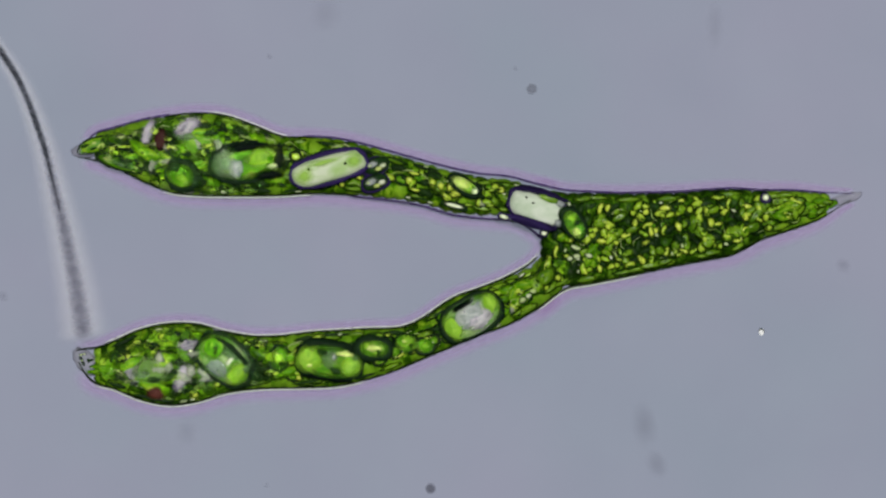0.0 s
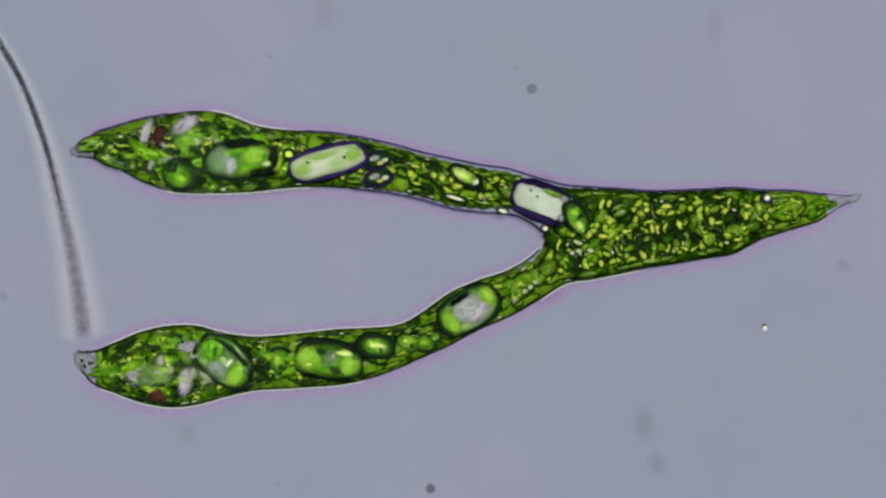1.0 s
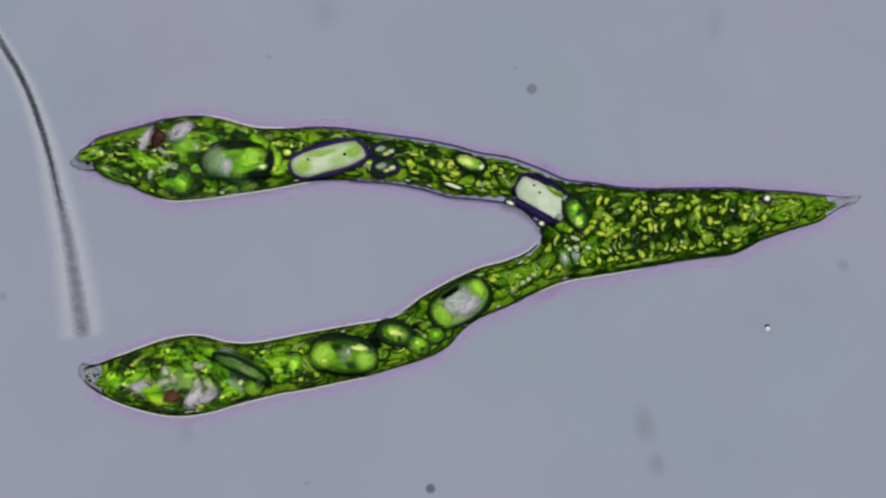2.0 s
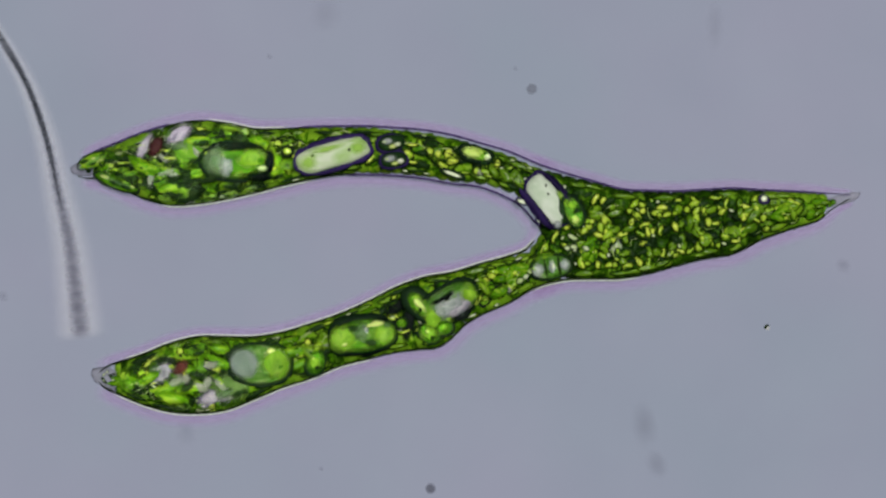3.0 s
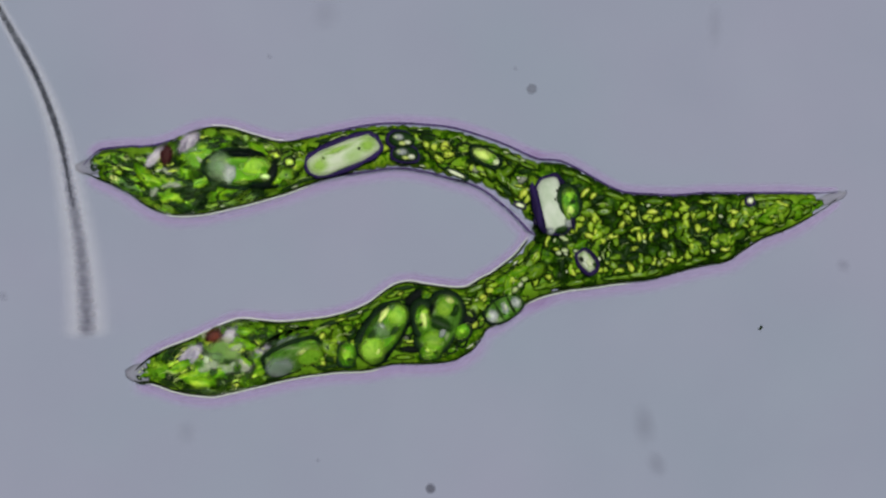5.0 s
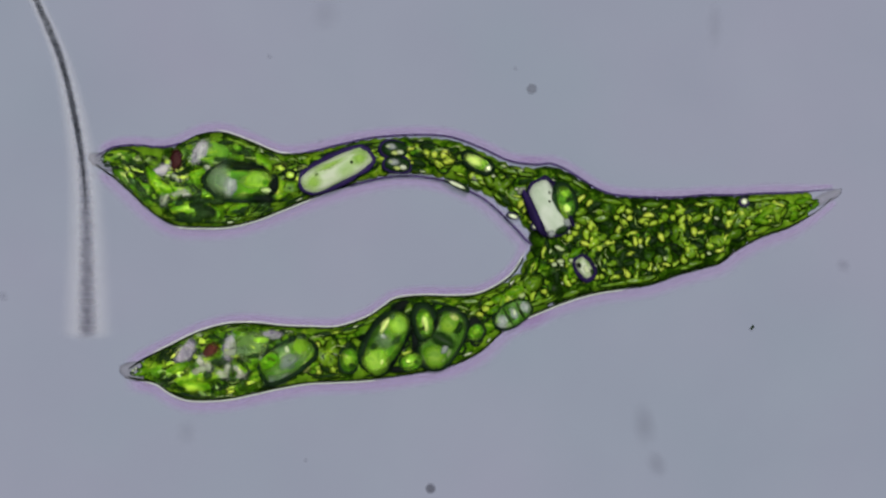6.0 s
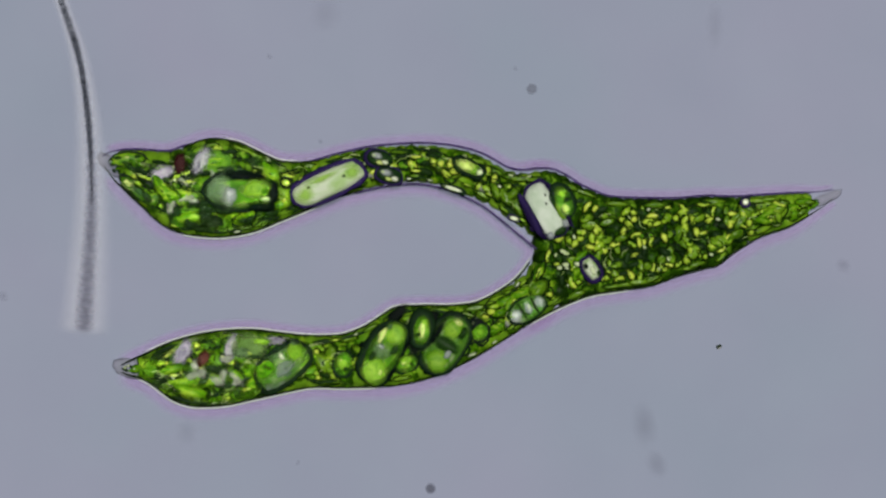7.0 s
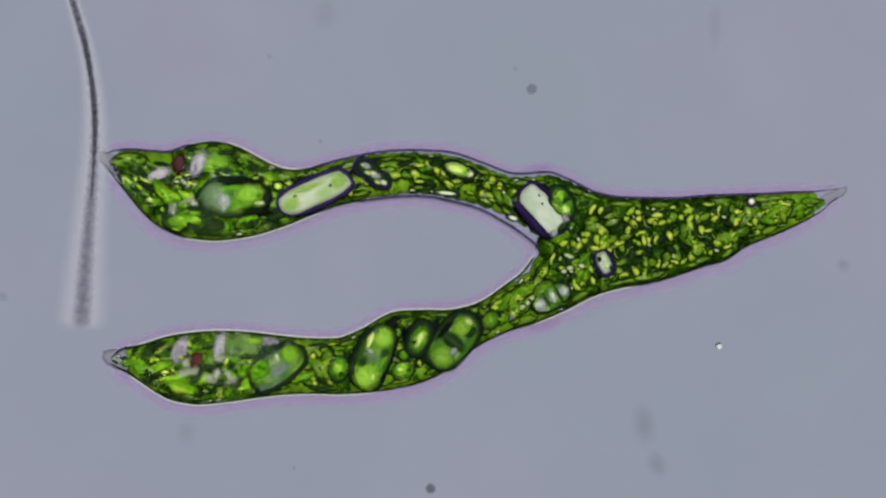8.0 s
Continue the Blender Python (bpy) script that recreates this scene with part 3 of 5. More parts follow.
shape((177, 286), (217, 662), (1487, 338), (941, 438),
      [(186, 275), (200, 269), (225, 264), (250, 264), (275, 267), (300, 268), (325, 260.5), (350, 248), (375, 242.5), (400, 244), (425, 250), (450, 260), (475, 272)] + steps(500, 281.5, 280, 268, 257, 251, 249, 253, 267, 294) + [(925, 298), (950, 295), (975, 296), (1000, 306), (1025, 323), (1050, 337), (1075, 347)] + steps(1100, 349.5, 351, 351, 347, 348, 345, 342, 340) + [(1475, 336)],
      [(186, 306), (200, 324), (225, 347), (250, 368), (275, 389), (300, 402), (325, 411), (350, 416), (375, 418)] + steps(400, 417, 405, 387, 365, 346, 331.5, 322, 322, 335, 356) + [(875, 375), (900, 396), (925, 420)],
      [(225, 654)] + steps(250, 640, 613, 594, 584, 582, 587, 589, 588) + [(625, 582), (650, 571), (675, 554)] + steps(700, 540, 534, 534, 528, 503) + [(925, 476)],
      [(225, 672), (250, 677), (275, 685), (300, 702), (325, 714)] + steps(350, 720, 716, 704, 694, 686, 686, 684, 679, 669, 652, 626, 594) + [(925, 577)] + steps(950, 563, 541, 524, 515, 509, 491, 476) + [(1273, 470)] + steps(1300, 449, 421, 401, 370) + [(1475, 348)])
shape((180, 283), (209, 647), (1492, 338), (951, 440),
      [(190, 271), (200, 268), (225, 265), (250, 265), (275, 267), (300, 267), (325, 258), (350, 250), (375, 245), (400, 247), (425, 253), (450, 265), (475, 277)] + steps(500, 286, 286, 273, 262, 257, 255.5, 260, 273, 298) + [(925, 302), (950, 300), (975, 301), (1000, 310), (1025, 326), (1050, 337), (1075, 346)] + steps(1100, 349.5, 351, 351, 347, 348, 345, 342, 340) + [(1478, 336)],
      [(190, 303), (200, 317), (225, 342), (250, 366), (275, 390), (300, 407), (325, 415.5), (350, 419), (375, 421)] + steps(400, 420.5, 412, 392, 372, 352, 338.5, 330, 329, 341, 364) + [(875, 381), (900, 400), (925, 420)],
      [(225, 632)] + steps(250, 622, 602, 590, 584, 583, 589, 594, 592.5) + [(625, 585.5), (650, 574), (675, 558)] + steps(700, 544, 541, 541, 532, 501) + [(925, 478)],
      [(225, 661), (250, 670), (275, 688), (300, 707), (325, 717)] + steps(350, 721, 718, 708, 697, 687.5, 688, 687, 684, 674, 655, 629, 598, 568, 542, 523, 515, 507, 490, 476) + [(1273, 470)] + steps(1300, 449, 420, 402, 373) + [(1478, 352)])
shape((182, 277), (193, 638), (1500, 336), (956, 437),
      [(190, 271), (200, 268), (225, 265), (250, 266), (275, 268.5), (300, 268.5), (325, 260), (350, 254), (375, 251), (400, 254), (425, 262), (450, 275), (475, 288), (500, 298), (525, 300.5)] + steps(550, 297, 284, 273, 267, 267, 271, 287, 306) + [(925, 308), (950, 306), (975, 306), (1000, 315), (1025, 327), (1050, 339), (1075, 346)] + steps(1100, 349.5, 351, 351, 347, 345, 343.5, 341, 339) + [(1480, 335)],
      [(190, 299), (200, 313), (225, 344), (250, 374), (275, 397), (300, 411), (325, 420), (350, 424), (375, 426)] + steps(400, 425, 417, 402, 382, 364, 354, 348, 347, 356, 370, 397) + [(925, 414)],
      [(200, 629), (212, 619), (225, 615)] + steps(250, 610, 595, 588, 586, 589, 595, 599, 598) + [(625, 589), (650, 577), (675, 562)] + steps(700, 552, 549, 548, 534, 500) + [(925, 480)],
      [(200, 648), (225, 661), (250, 677), (275, 694), (300, 707), (325, 713)] + steps(350, 716, 712, 705, 699, 697, 698, 695, 688, 676, 651) + [(825, 629)] + steps(850, 611, 587, 571, 550, 525, 510, 502, 488, 471) + [(1285, 461), (1320, 438), (1350, 425), (1400, 404), (1450, 378), (1480, 353)])


# ---- the slide, the lamp under it, the stage round it ----
def slab(bm, x0, x1, y0, y1, z0, z1):
    made = bmesh.ops.create_cube(bm, size=1.0, matrix=Matrix.Translation(((x0 + x1) / 2, (y0 + y1) / 2, (z0 + z1) / 2)) @ Matrix.Diagonal((x1 - x0, y1 - y0, z1 - z0, 1)))
    return made


def stage():
    bm = bmesh.new()
    slab(bm, -1.3, 1.3, -0.8, 0.8, -0.06, 0.0)
    tagged(new("glass_slide", mesh_of("glass_slide", bm, M_SLIDE, False)), "clear glass microscope slide with a thin water film", "slide", kind="structure")
    bm = bmesh.new()
    bmesh.ops.create_cone(bm, cap_ends=True, segments=96, radius1=2.1, radius2=2.1, depth=0.05, matrix=Matrix.Translation((0, 0, -8.0)))
    tagged(new("lamp_lens", mesh_of("lamp_lens", bm, M_LAMP, False)), "lit lilac grey field lens of the illuminator", "lamp", kind="structure")
    bm = bmesh.new()
    for x0, x1, y0, y1 in ((-3.0, -1.25, -3.0, 3.0), (1.25, 3.0, -3.0, 3.0), (-1.25, 1.25, 0.76, 3.0), (-1.25, 1.25, -3.0, -0.76)):
        slab(bm, x0, x1, y0, y1, -0.12, -0.062)
    # an unseen tube, added to close the space below; bent rays end dark
    housing = bmesh.new()
    rings = [[housing.verts.new((r * math.cos(a), r * math.sin(a), z)) for a in (2 * math.pi * k / 64 for k in range(64))] for r, z in ((2.2, -0.13), (2.28, -0.13), (2.28, -8.03), (2.2, -8.03))]
    for i in range(4):
        low, top = rings[i], rings[(i + 1) % 4]
        for k in range(64):
            housing.faces.new((low[k], low[(k + 1) % 64], top[(k + 1) % 64], top[k]))
    bmesh.ops.recalc_face_normals(housing, faces=housing.faces)
    tagged(new("condenser_tube", mesh_of("condenser_tube", housing, M_STAGE, False)), "matt black tube between lamp and stage", "tube", kind="structure")
    tagged(new("stage_plate", mesh_of("stage_plate", bm, M_STAGE, False)), "matt black metal microscope stage plate", "stage", kind="structure")


stage()

# ---- the dividing cell ----
cell = tagged(new("dividing_euglena"), "green two-headed euglena dividing lengthwise, filled with granules", "microorganism")
MOVES = []                     # (part, what gives its pose at each time)
dice = random.Random(5)
LOBES = [mesh_of("lobe", blob(i, 0.05), M_CYTO) for i in range(3)]
SMOOTH = [mesh_of("lobe", blob(i, 0.05), M_SMOOTH) for i in range(3)]
DARK_LOBES = [mesh_of("lobe", blob(i, 0.05), M_CYTO_DARK) for i in range(3)]
STRIP = mesh_of("pellicle_strip", blob(3, 0.04), M_EDGE)
STRIP_VIOLET = mesh_of("pellicle_strip", blob(3, 0.04), M_EDGE_VIOLET)
GRAINS = {
    "chloroplast": [coated(10 + i, M_CHLORO, M_DARK_COAT, 0.9, 0.36) for i in range(9)],
    "dark_vesicle": [mesh_of("dark_vesicle", blob(20 + i, 0.18), M_DEEP) for i in range(4)],
    "starch_granule": [coated(30 + i, M_BRIGHT, M_DARK_COAT, 0.84, 0.42) for i in range(9)],
    "oil_droplet": [coated(40 + i, M_DROP, M_DARK_COAT, 0.8) for i in range(3)],
    "ring_vesicle": [ringed(60 + i) for i in range(4)],
    "leaf": [coated(80 + i, M_LEAF, M_DARK_COAT, 0.93) for i in range(6)],
    "gap": [mesh_of("dark_vesicle", blob(90 + i, 0.2), M_INDIGO) for i in range(3)],
    "plasm": [mesh_of("plasm_patch", blob(95 + i, 0.2), M_BEIGE) for i in range(3)],
    # thin arcs, dark and bright, that paint refraction lines inside the cell
    "membrane_strand": [mesh_of("membrane_strand", arc(i), M_STRAND) for i in range(6)],
    "bright_fold": [mesh_of("bright_fold", arc(i), M_GLINT) for i in range(6, 12)],
}
FRINGE = mesh_of("slime_patch", dome(), M_FRINGE)
EDGE_HALO = mesh_of("bright_rim", dome(), M_WHITE_RIM)


def fill(stretch, name, first, last, all_dark=False):
    """Overlapping lobes of cytoplasm that fill the stretch at all times."""
    s = first
    while s < last:
        widths = [stretch.place(k, s, 0)[2] for k in range(len(TIMES))]
        r = min(26.0, max(0.31 * min(widths), 3.0))
        rows = 1 + max(1, math.ceil((max(widths) - 2 * r) / (1.35 * r)))
        for j in range(rows):
            smooth = s > 0.7 if all_dark else dice.random() < (0.36 if s < 0.4 else 0.42)
            thick = all_dark or (s < 0.42 and dice.random() < 0.5)
            ob = part(name, dice.choice(SMOOTH if smooth else DARK_LOBES if thick else LOBES), cell)
            deep = min(0.036, r / 1000 * 1.35)
            ob.scale = (r / 1000 * 1.04, r / 1000 * 1.04, deep)
            share, z, turn = j / (rows - 1), deep + 0.001 + dice.uniform(0, 0.004), dice.uniform(0, 360)
            MOVES.append((ob, lambda k, st=stretch, s=s, share=share, r=r, z=z, turn=turn: pose(*at(*st.inset(k, s, share, r), z), 0, 0, turn)))
        s += 0.9 * r / abs(stretch.rows[0][1] - stretch.rows[0][0])


fill(upper, "cytoplasm_lobe", 0.05, 1.035)
fill(lower, "cytoplasm_lobe", 0.05, 1.035)
fill(tail, "tail_lobe", 0.055, 0.885, True)


WARP = mesh_of("jelly_film", dome(), M_FILM)


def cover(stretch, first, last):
    """A clear film added over the cell's inside to warp its look, a piece beside the other."""
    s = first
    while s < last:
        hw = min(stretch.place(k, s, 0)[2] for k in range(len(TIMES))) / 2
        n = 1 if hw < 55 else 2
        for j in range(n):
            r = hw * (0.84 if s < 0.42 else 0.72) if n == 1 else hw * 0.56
            ob = part("jelly_film", WARP, cell)
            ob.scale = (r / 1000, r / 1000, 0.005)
            ob.visible_shadow = False          # shadow off, so that the sun still reaches the granules below
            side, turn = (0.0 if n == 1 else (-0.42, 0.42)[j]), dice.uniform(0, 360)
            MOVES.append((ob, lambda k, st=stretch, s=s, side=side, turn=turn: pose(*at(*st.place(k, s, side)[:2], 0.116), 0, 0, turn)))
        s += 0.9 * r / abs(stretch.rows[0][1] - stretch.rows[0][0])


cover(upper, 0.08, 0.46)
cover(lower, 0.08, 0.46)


def line(stretch, name, data, side, first, last, step, size, z, out=0.0):
    """Pieces in a row along an edge; out: how far outside it."""
    s, long = first, abs(stretch.rows[0][1] - stretch.rows[0][0])
    while s < last:
        ob = part(name, data, cell)
        slim = min(1.0, max(0.4, stretch.place(0, s, 0)[2] / 60))
        ob.scale = tuple(v / 1000 * slim for v in size)

        def where(k, st=stretch, s=s, side=side):
            x, y, _ = st.place(k, s, side)
            a = st.turn(k, s, side)
            q = radians(a) + math.pi / 2 * (1 if side > 0 else -1)
            return pose(*at(x + out * math.cos(q), y - out * math.sin(q), z), 0, 0, a)

        MOVES.append((ob, where))
        a, b = stretch.place(0, s, side), stretch.place(0, s + 0.01, side)
        s += step * slim / (math.hypot(b[0] - a[0], b[1] - a[1]) / 0.01)


# pellicle strips; the violet ones carry the lens's fringe in their colour
for st, side, data, first, last in ((upper, 1, STRIP_VIOLET, 0.008, 0.2), (upper, 1, STRIP, 0.2, 0.5), (upper, 1, STRIP_VIOLET, 0.5, 1.0), (upper, -1, STRIP, 0.008, 0.6), (upper, -1, STRIP_VIOLET, 0.6, 0.995),
                                    (lower, 1, STRIP, 0.008, 0.985), (lower, -1, STRIP, 0.008, 1.0), (tail, 1, STRIP_VIOLET, 0.005, 0.97), (tail, -1, STRIP, 0.005, 0.97)):
    line(st, "pellicle_strip", data, side, first, last, 14, (14, 2.2, 5), 0.05, 0.5 if data is STRIP_VIOLET else -1.5)
# the lens's violet colour fringe round the cell, painted as soft patches
for st, side, first, last in ((upper, 1, 0.03, 1.02), (upper, -1, 0.03, 1.0), (lower, 1, 0.03, 1.0), (lower, -1, 0.03, 1.02), (tail, 1, 0.0, 0.97), (tail, -1, 0.0, 0.97)):
    line(st, "slime_patch", FRINGE, side, first, last, 24, (34, 23 if side < 0 else 15, 2), 0.004, 6.5)
# the bright optical halo just outside the edges, painted as pale strips
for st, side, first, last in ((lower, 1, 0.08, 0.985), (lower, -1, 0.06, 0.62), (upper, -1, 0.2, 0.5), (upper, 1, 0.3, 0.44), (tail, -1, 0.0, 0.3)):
    line(st, "bright_rim", EDGE_HALO, side, first, last, 17, (26, 2.2, 2), 0.052, 1.8)


# ---- granules ----
def granules(stretch, kind, count, first, last, long, wide, along, sides=(-0.86, 0.86), lift=(0.0, 0.012), look_of=None, fan=0.0):
    for _ in range(count):
        s, side = dice.uniform(first, last), dice.uniform(*sides)
        a, b = dice.uniform(*long), dice.uniform(*wide)
        w = min(stretch.place(k, s, 0)[2] for k in range(len(TIMES)))
        a = min(a, w * (0.55 if look_of == "leaf" and last < 0.1 else 0.3))
        b = a if kind in ("membrane_strand", "bright_fold") else min(b, w * 0.16)
        ob = part(kind, dice.choice(GRAINS[look_of or kind]), cell)
        ob.scale = (a / 1000, b / 1000, b / 1000 * 1.25)
        off = dice.gauss(0, 18 if abs(side) < 0.92 else 4) if along else dice.uniform(0, 180)
        off -= fan * side
        reach = min(0.4 * w, abs(a * math.sin(radians(off))) + abs((0.5 * a if kind in ("membrane_strand", "bright_fold") else b) * math.cos(radians(off))))
        z = 0.058 + 0.018 * math.sqrt(max(0, 1 - side * side)) + dice.uniform(*lift)
        if w < 60:
            z = 0.04 + dice.uniform(0, 0.012)
        MOVES.append((ob, lambda k, st=stretch, s=s, side=side, z=z, off=off, reach=reach: pose(*at(*st.inset(k, s, (side + 1) / 2, reach + 3), z), 0, 0, st.turn(k, s, side) + off)))


# heads: leaf-shaped chloroplasts; necks: rounder ones; tail: crowded small granules
for st in (upper, lower):
    granules(st, "chloroplast", 22, 0.05, 0.46, (20, 38), (9, 14), True, lift=(0.0, 0.012), look_of="leaf", fan=16)
    granules(st, "chloroplast", 12, 0.05, 0.42, (10, 18), (6, 10), False, look_of="leaf", lift=(0.004, 0.014))
    granules(st, "plasm_patch", 10, 0.12, 0.38, (12, 26), (6, 12), False, look_of="plasm", sides=(-0.6, 0.6), lift=(0.010, 0.018))
    granules(st, "plasm_patch", 6, 0.45, 0.98, (9, 16), (5, 9), False, look_of="plasm", sides=(-0.8, 0.8), lift=(0.008, 0.016))
    granules(st, "chloroplast", 15, 0.07, 1.0, (15, 28), (4, 7), True, sides=(0.93, 1.0))
    granules(st, "chloroplast", 15, 0.07, 1.0, (15, 28), (4, 7), True, sides=(-1.0, -0.93))
    granules(st, "dark_vesicle", 62, 0.06, 0.44, (8, 22), (4, 8), True, lift=(0.006, 0.016), fan=16)
    # dark slivers that paint the shading along the heads' edges
    granules(st, "dark_vesicle", 8, 0.07, 0.8, (18, 34), (3, 5), True, sides=(0.95, 1.0), lift=(0.014, 0.02))
    granules(st, "dark_vesicle", 7, 0.07, 0.8, (18, 34), (3, 5), True, sides=(-1.0, -0.95), lift=(0.014, 0.02))
    granules(st, "starch_granule", 18, 0.06, 0.42, (5, 10), (4, 7), True, lift=(0.01, 0.018))
    # pale slivers that stand in for glints of light along both edges
    granules(st, "oil_droplet", 4, 0.08, 1.0, (6, 12), (2, 3), True, sides=(-1.0, -0.94), lift=(0.012, 0.02))
    granules(st, "oil_droplet", 4, 0.08, 1.0, (6, 12), (2, 3), True, sides=(0.94, 1.0), lift=(0.012, 0.02))
    granules(st, "membrane_strand", 38, 0.06, 0.5, (14, 34), (5, 5), True, lift=(0.014, 0.024), fan=16)
    # thin bright slivers: glints put in as granules
    granules(st, "starch_granule", 7, 0.06, 0.5, (8, 18), (2.5, 4), True, lift=(0.014, 0.022), fan=16)
    granules(st, "starch_granule", 16, 0.08, 1.0, (7, 14), (2.5, 4), True, sides=(-1.0, 1.0), lift=(0.016, 0.024))
    granules(st, "chloroplast", 26, 0.42, 1.02, (18, 30), (13, 19), False, lift=(-0.004, 0.006))
    granules(st, "dark_vesicle", 28, 0.42, 1.02, (9, 20), (5, 8), True)
    granules(st, "starch_granule", 42, 0.42, 1.02, (9, 16), (7, 10), False)
    granules(st, "membrane_strand", 26, 0.45, 1.02, (10, 22), (5, 5), True, lift=(0.01, 0.02))
    granules(st, "oil_droplet", 8, 0.1, 0.5, (4, 8), (2.5, 4), True, lift=(0.01, 0.02))
    granules(st, "bright_fold", 24, 0.05, 0.5, (6, 15), (5, 5), True, sides=(-0.95, 0.95), lift=(0.016, 0.028), fan=16)
    granules(st, "bright_fold", 30, 0.45, 1.0, (7, 16), (5, 5), True, sides=(-0.97, 0.97), lift=(0.014, 0.026))
    granules(st, "membrane_strand", 24, 0.42, 1.0, (10, 24), (5, 5), True, sides=(-0.95, 0.95), lift=(0.02, 0.03))
for st in (upper, lower):
    granules(st, "oil_droplet", 7, 0.5, 1.02, (4, 8), (3, 5), True, lift=(0.012, 0.022))
granules(upper, "dark_vesicle", 30, 0.2, 0.4, (8, 20), (4, 8), True, sides=(-0.95, -0.4), lift=(0.016, 0.026))
granules(lower, "ring_vesicle", 24, 0.76, 1.02, (9, 15), (7, 12), True, lift=(0.004, 0.012))
granules(upper, "ring_vesicle", 14, 0.60, 0.98, (8, 14), (7, 11), True, lift=(0.004, 0.012))
granules(lower, "ring_vesicle", 8, 0.64, 0.8, (10, 15), (8, 11), True, lift=(0.016, 0.024))
granules(lower, "ring_vesicle", 6, 0.36, 0.62, (10, 16), (9, 13), True, lift=(0.004, 0.012))
granules(upper, "ring_vesicle", 5, 0.16, 0.5, (10, 16), (9, 13), True, lift=(0.004, 0.012))
granules(lower, "chloroplast", 12, 0.88, 1.02, (14, 24), (8, 12), True, look_of="leaf", lift=(0.002, 0.012))
granules(tail, "chloroplast", 10, 0.05, 0.18, (12, 20), (7, 10), False, look_of="leaf", lift=(0.002, 0.012))
granules(tail, "ring_vesicle", 10, 0.05, 0.5, (7, 11), (6, 9), False, lift=(0.004, 0.012))
granules(tail, "chloroplast", 64, 0.05, 0.8, (9, 18), (7, 11), False)
granules(tail, "chloroplast", 16, 0.66, 0.9, (16, 26), (9, 13), True)
granules(tail, "chloroplast", 14, 0.74, 0.92, (16, 28), (6, 10), True, look_of="leaf", lift=(0.012, 0.02))
granules(tail, "chloroplast", 18, 0.02, 0.8, (16, 26), (5, 8), True, sides=(-1.0, -0.95))
granules(tail, "chloroplast", 12, 0.1, 0.8, (16, 26), (5, 7), True, sides=(0.95, 1.0))
granules(tail, "dark_vesicle", 105, 0.05, 0.74, (9, 18), (5, 9), False, lift=(0.0, 0.012))
granules(tail, "starch_granule", 120, 0.05, 0.80, (7, 14), (5.5, 8.5), False, sides=(-0.95, 0.95), lift=(0.004, 0.016))
granules(tail, "bright_fold", 40, 0.05, 0.85, (7, 15), (5, 5), False, lift=(0.010, 0.020))
granules(tail, "membrane_strand", 60, 0.05, 0.75, (8, 20), (5, 5), False, lift=(0.01, 0.02))
granules(tail, "oil_droplet", 14, 0.05, 0.86, (4, 7), (3, 4.5), False, lift=(0.01, 0.02))


# ---- paramylon grains, vacuoles, eyespots: each with its own way ----
OWN = []                       # (part, its rows)
EARLY = (0.0, 1.0, 1.6, 2.8, 3.5, 4.6, 5.8, 6.6, 8.0)


def spaced(places, times=TIMES):
    """Places right and down, and angles, at the times."""
    return [(t, *p) for t, p in zip(times, places)]


def grain(name, rows, length, width, body, rim, thick, z=0.120, height=0.016, label="", seed=1, lumps=(), square=2.6, even=0.0, under=(), seam=None):
    """rows: seconds, place right and down, angle, how much deeper it lies then, and how far it has rolled over, all set
    to fit the camera's view. lumps: what shows in it, along and across it, with half-sizes; under: the same on its
    other side; seam: the tilt and width of a dark line over one flank, its outline for the camera once rolled."""
    ob = part(name, mesh_of(name, rod_body(length / 1000, width / 1000, height, seed=seed, square=square), body), cell, label)
    # a dark base that paints the soft dark border round the grain
    if body is M_GREEN_GRAIN:
        wall = part("wall", mesh_of("wall", rod_body(length / 1000 * 1.03, width / 1000 * 1.05, height * 0.8, seed=seed, square=square), M_RIM_DARK), ob)
        wall.location = (0, 0, -0.006)
    if rim:
        part("rim", mesh_of("rim", rod_rim(length / 1000, width / 1000, thick / 1000, seed, 1.1 - even, square=square), rim), ob)
    # the same added warping film over the grain, without a shadow
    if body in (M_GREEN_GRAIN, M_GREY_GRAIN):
        coat = part("clear_coat", WARP, ob)
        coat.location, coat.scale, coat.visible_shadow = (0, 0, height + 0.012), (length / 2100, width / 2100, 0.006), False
    for lift, things in ((0.75, lumps), (-0.75, under)):
        for i, (dx, dy, rx, ry, mat) in enumerate(things):
            bit = part("inclusion", mesh_of("inclusion", blob(seed * 10 + i, 0.24), mat), ob)
            bit.location = (dx / 1000, dy / 1000, height * lift)
            bit.scale = (rx / 1000, ry / 1000, height * 0.6)
    if seam:
        bm = rod_rim(length / 1000 * 0.97, seam[1] / 1000, thick / 1000 * 0.9, seed, 0.5, square)
        bmesh.ops.delete(bm, geom=[v for v in bm.verts if v.co.y < 0.004], context="VERTS")
        part("rim", mesh_of("rim", bm, rim), ob).rotation_euler = (radians(seam[0]), 0, 0)
    OWN.append((ob, [(t, pose(*at(x, y, z - sum(more[:1])), sum(more[1:]), 0, a)) for t, x, y, a, *more in rows]))
    return ob


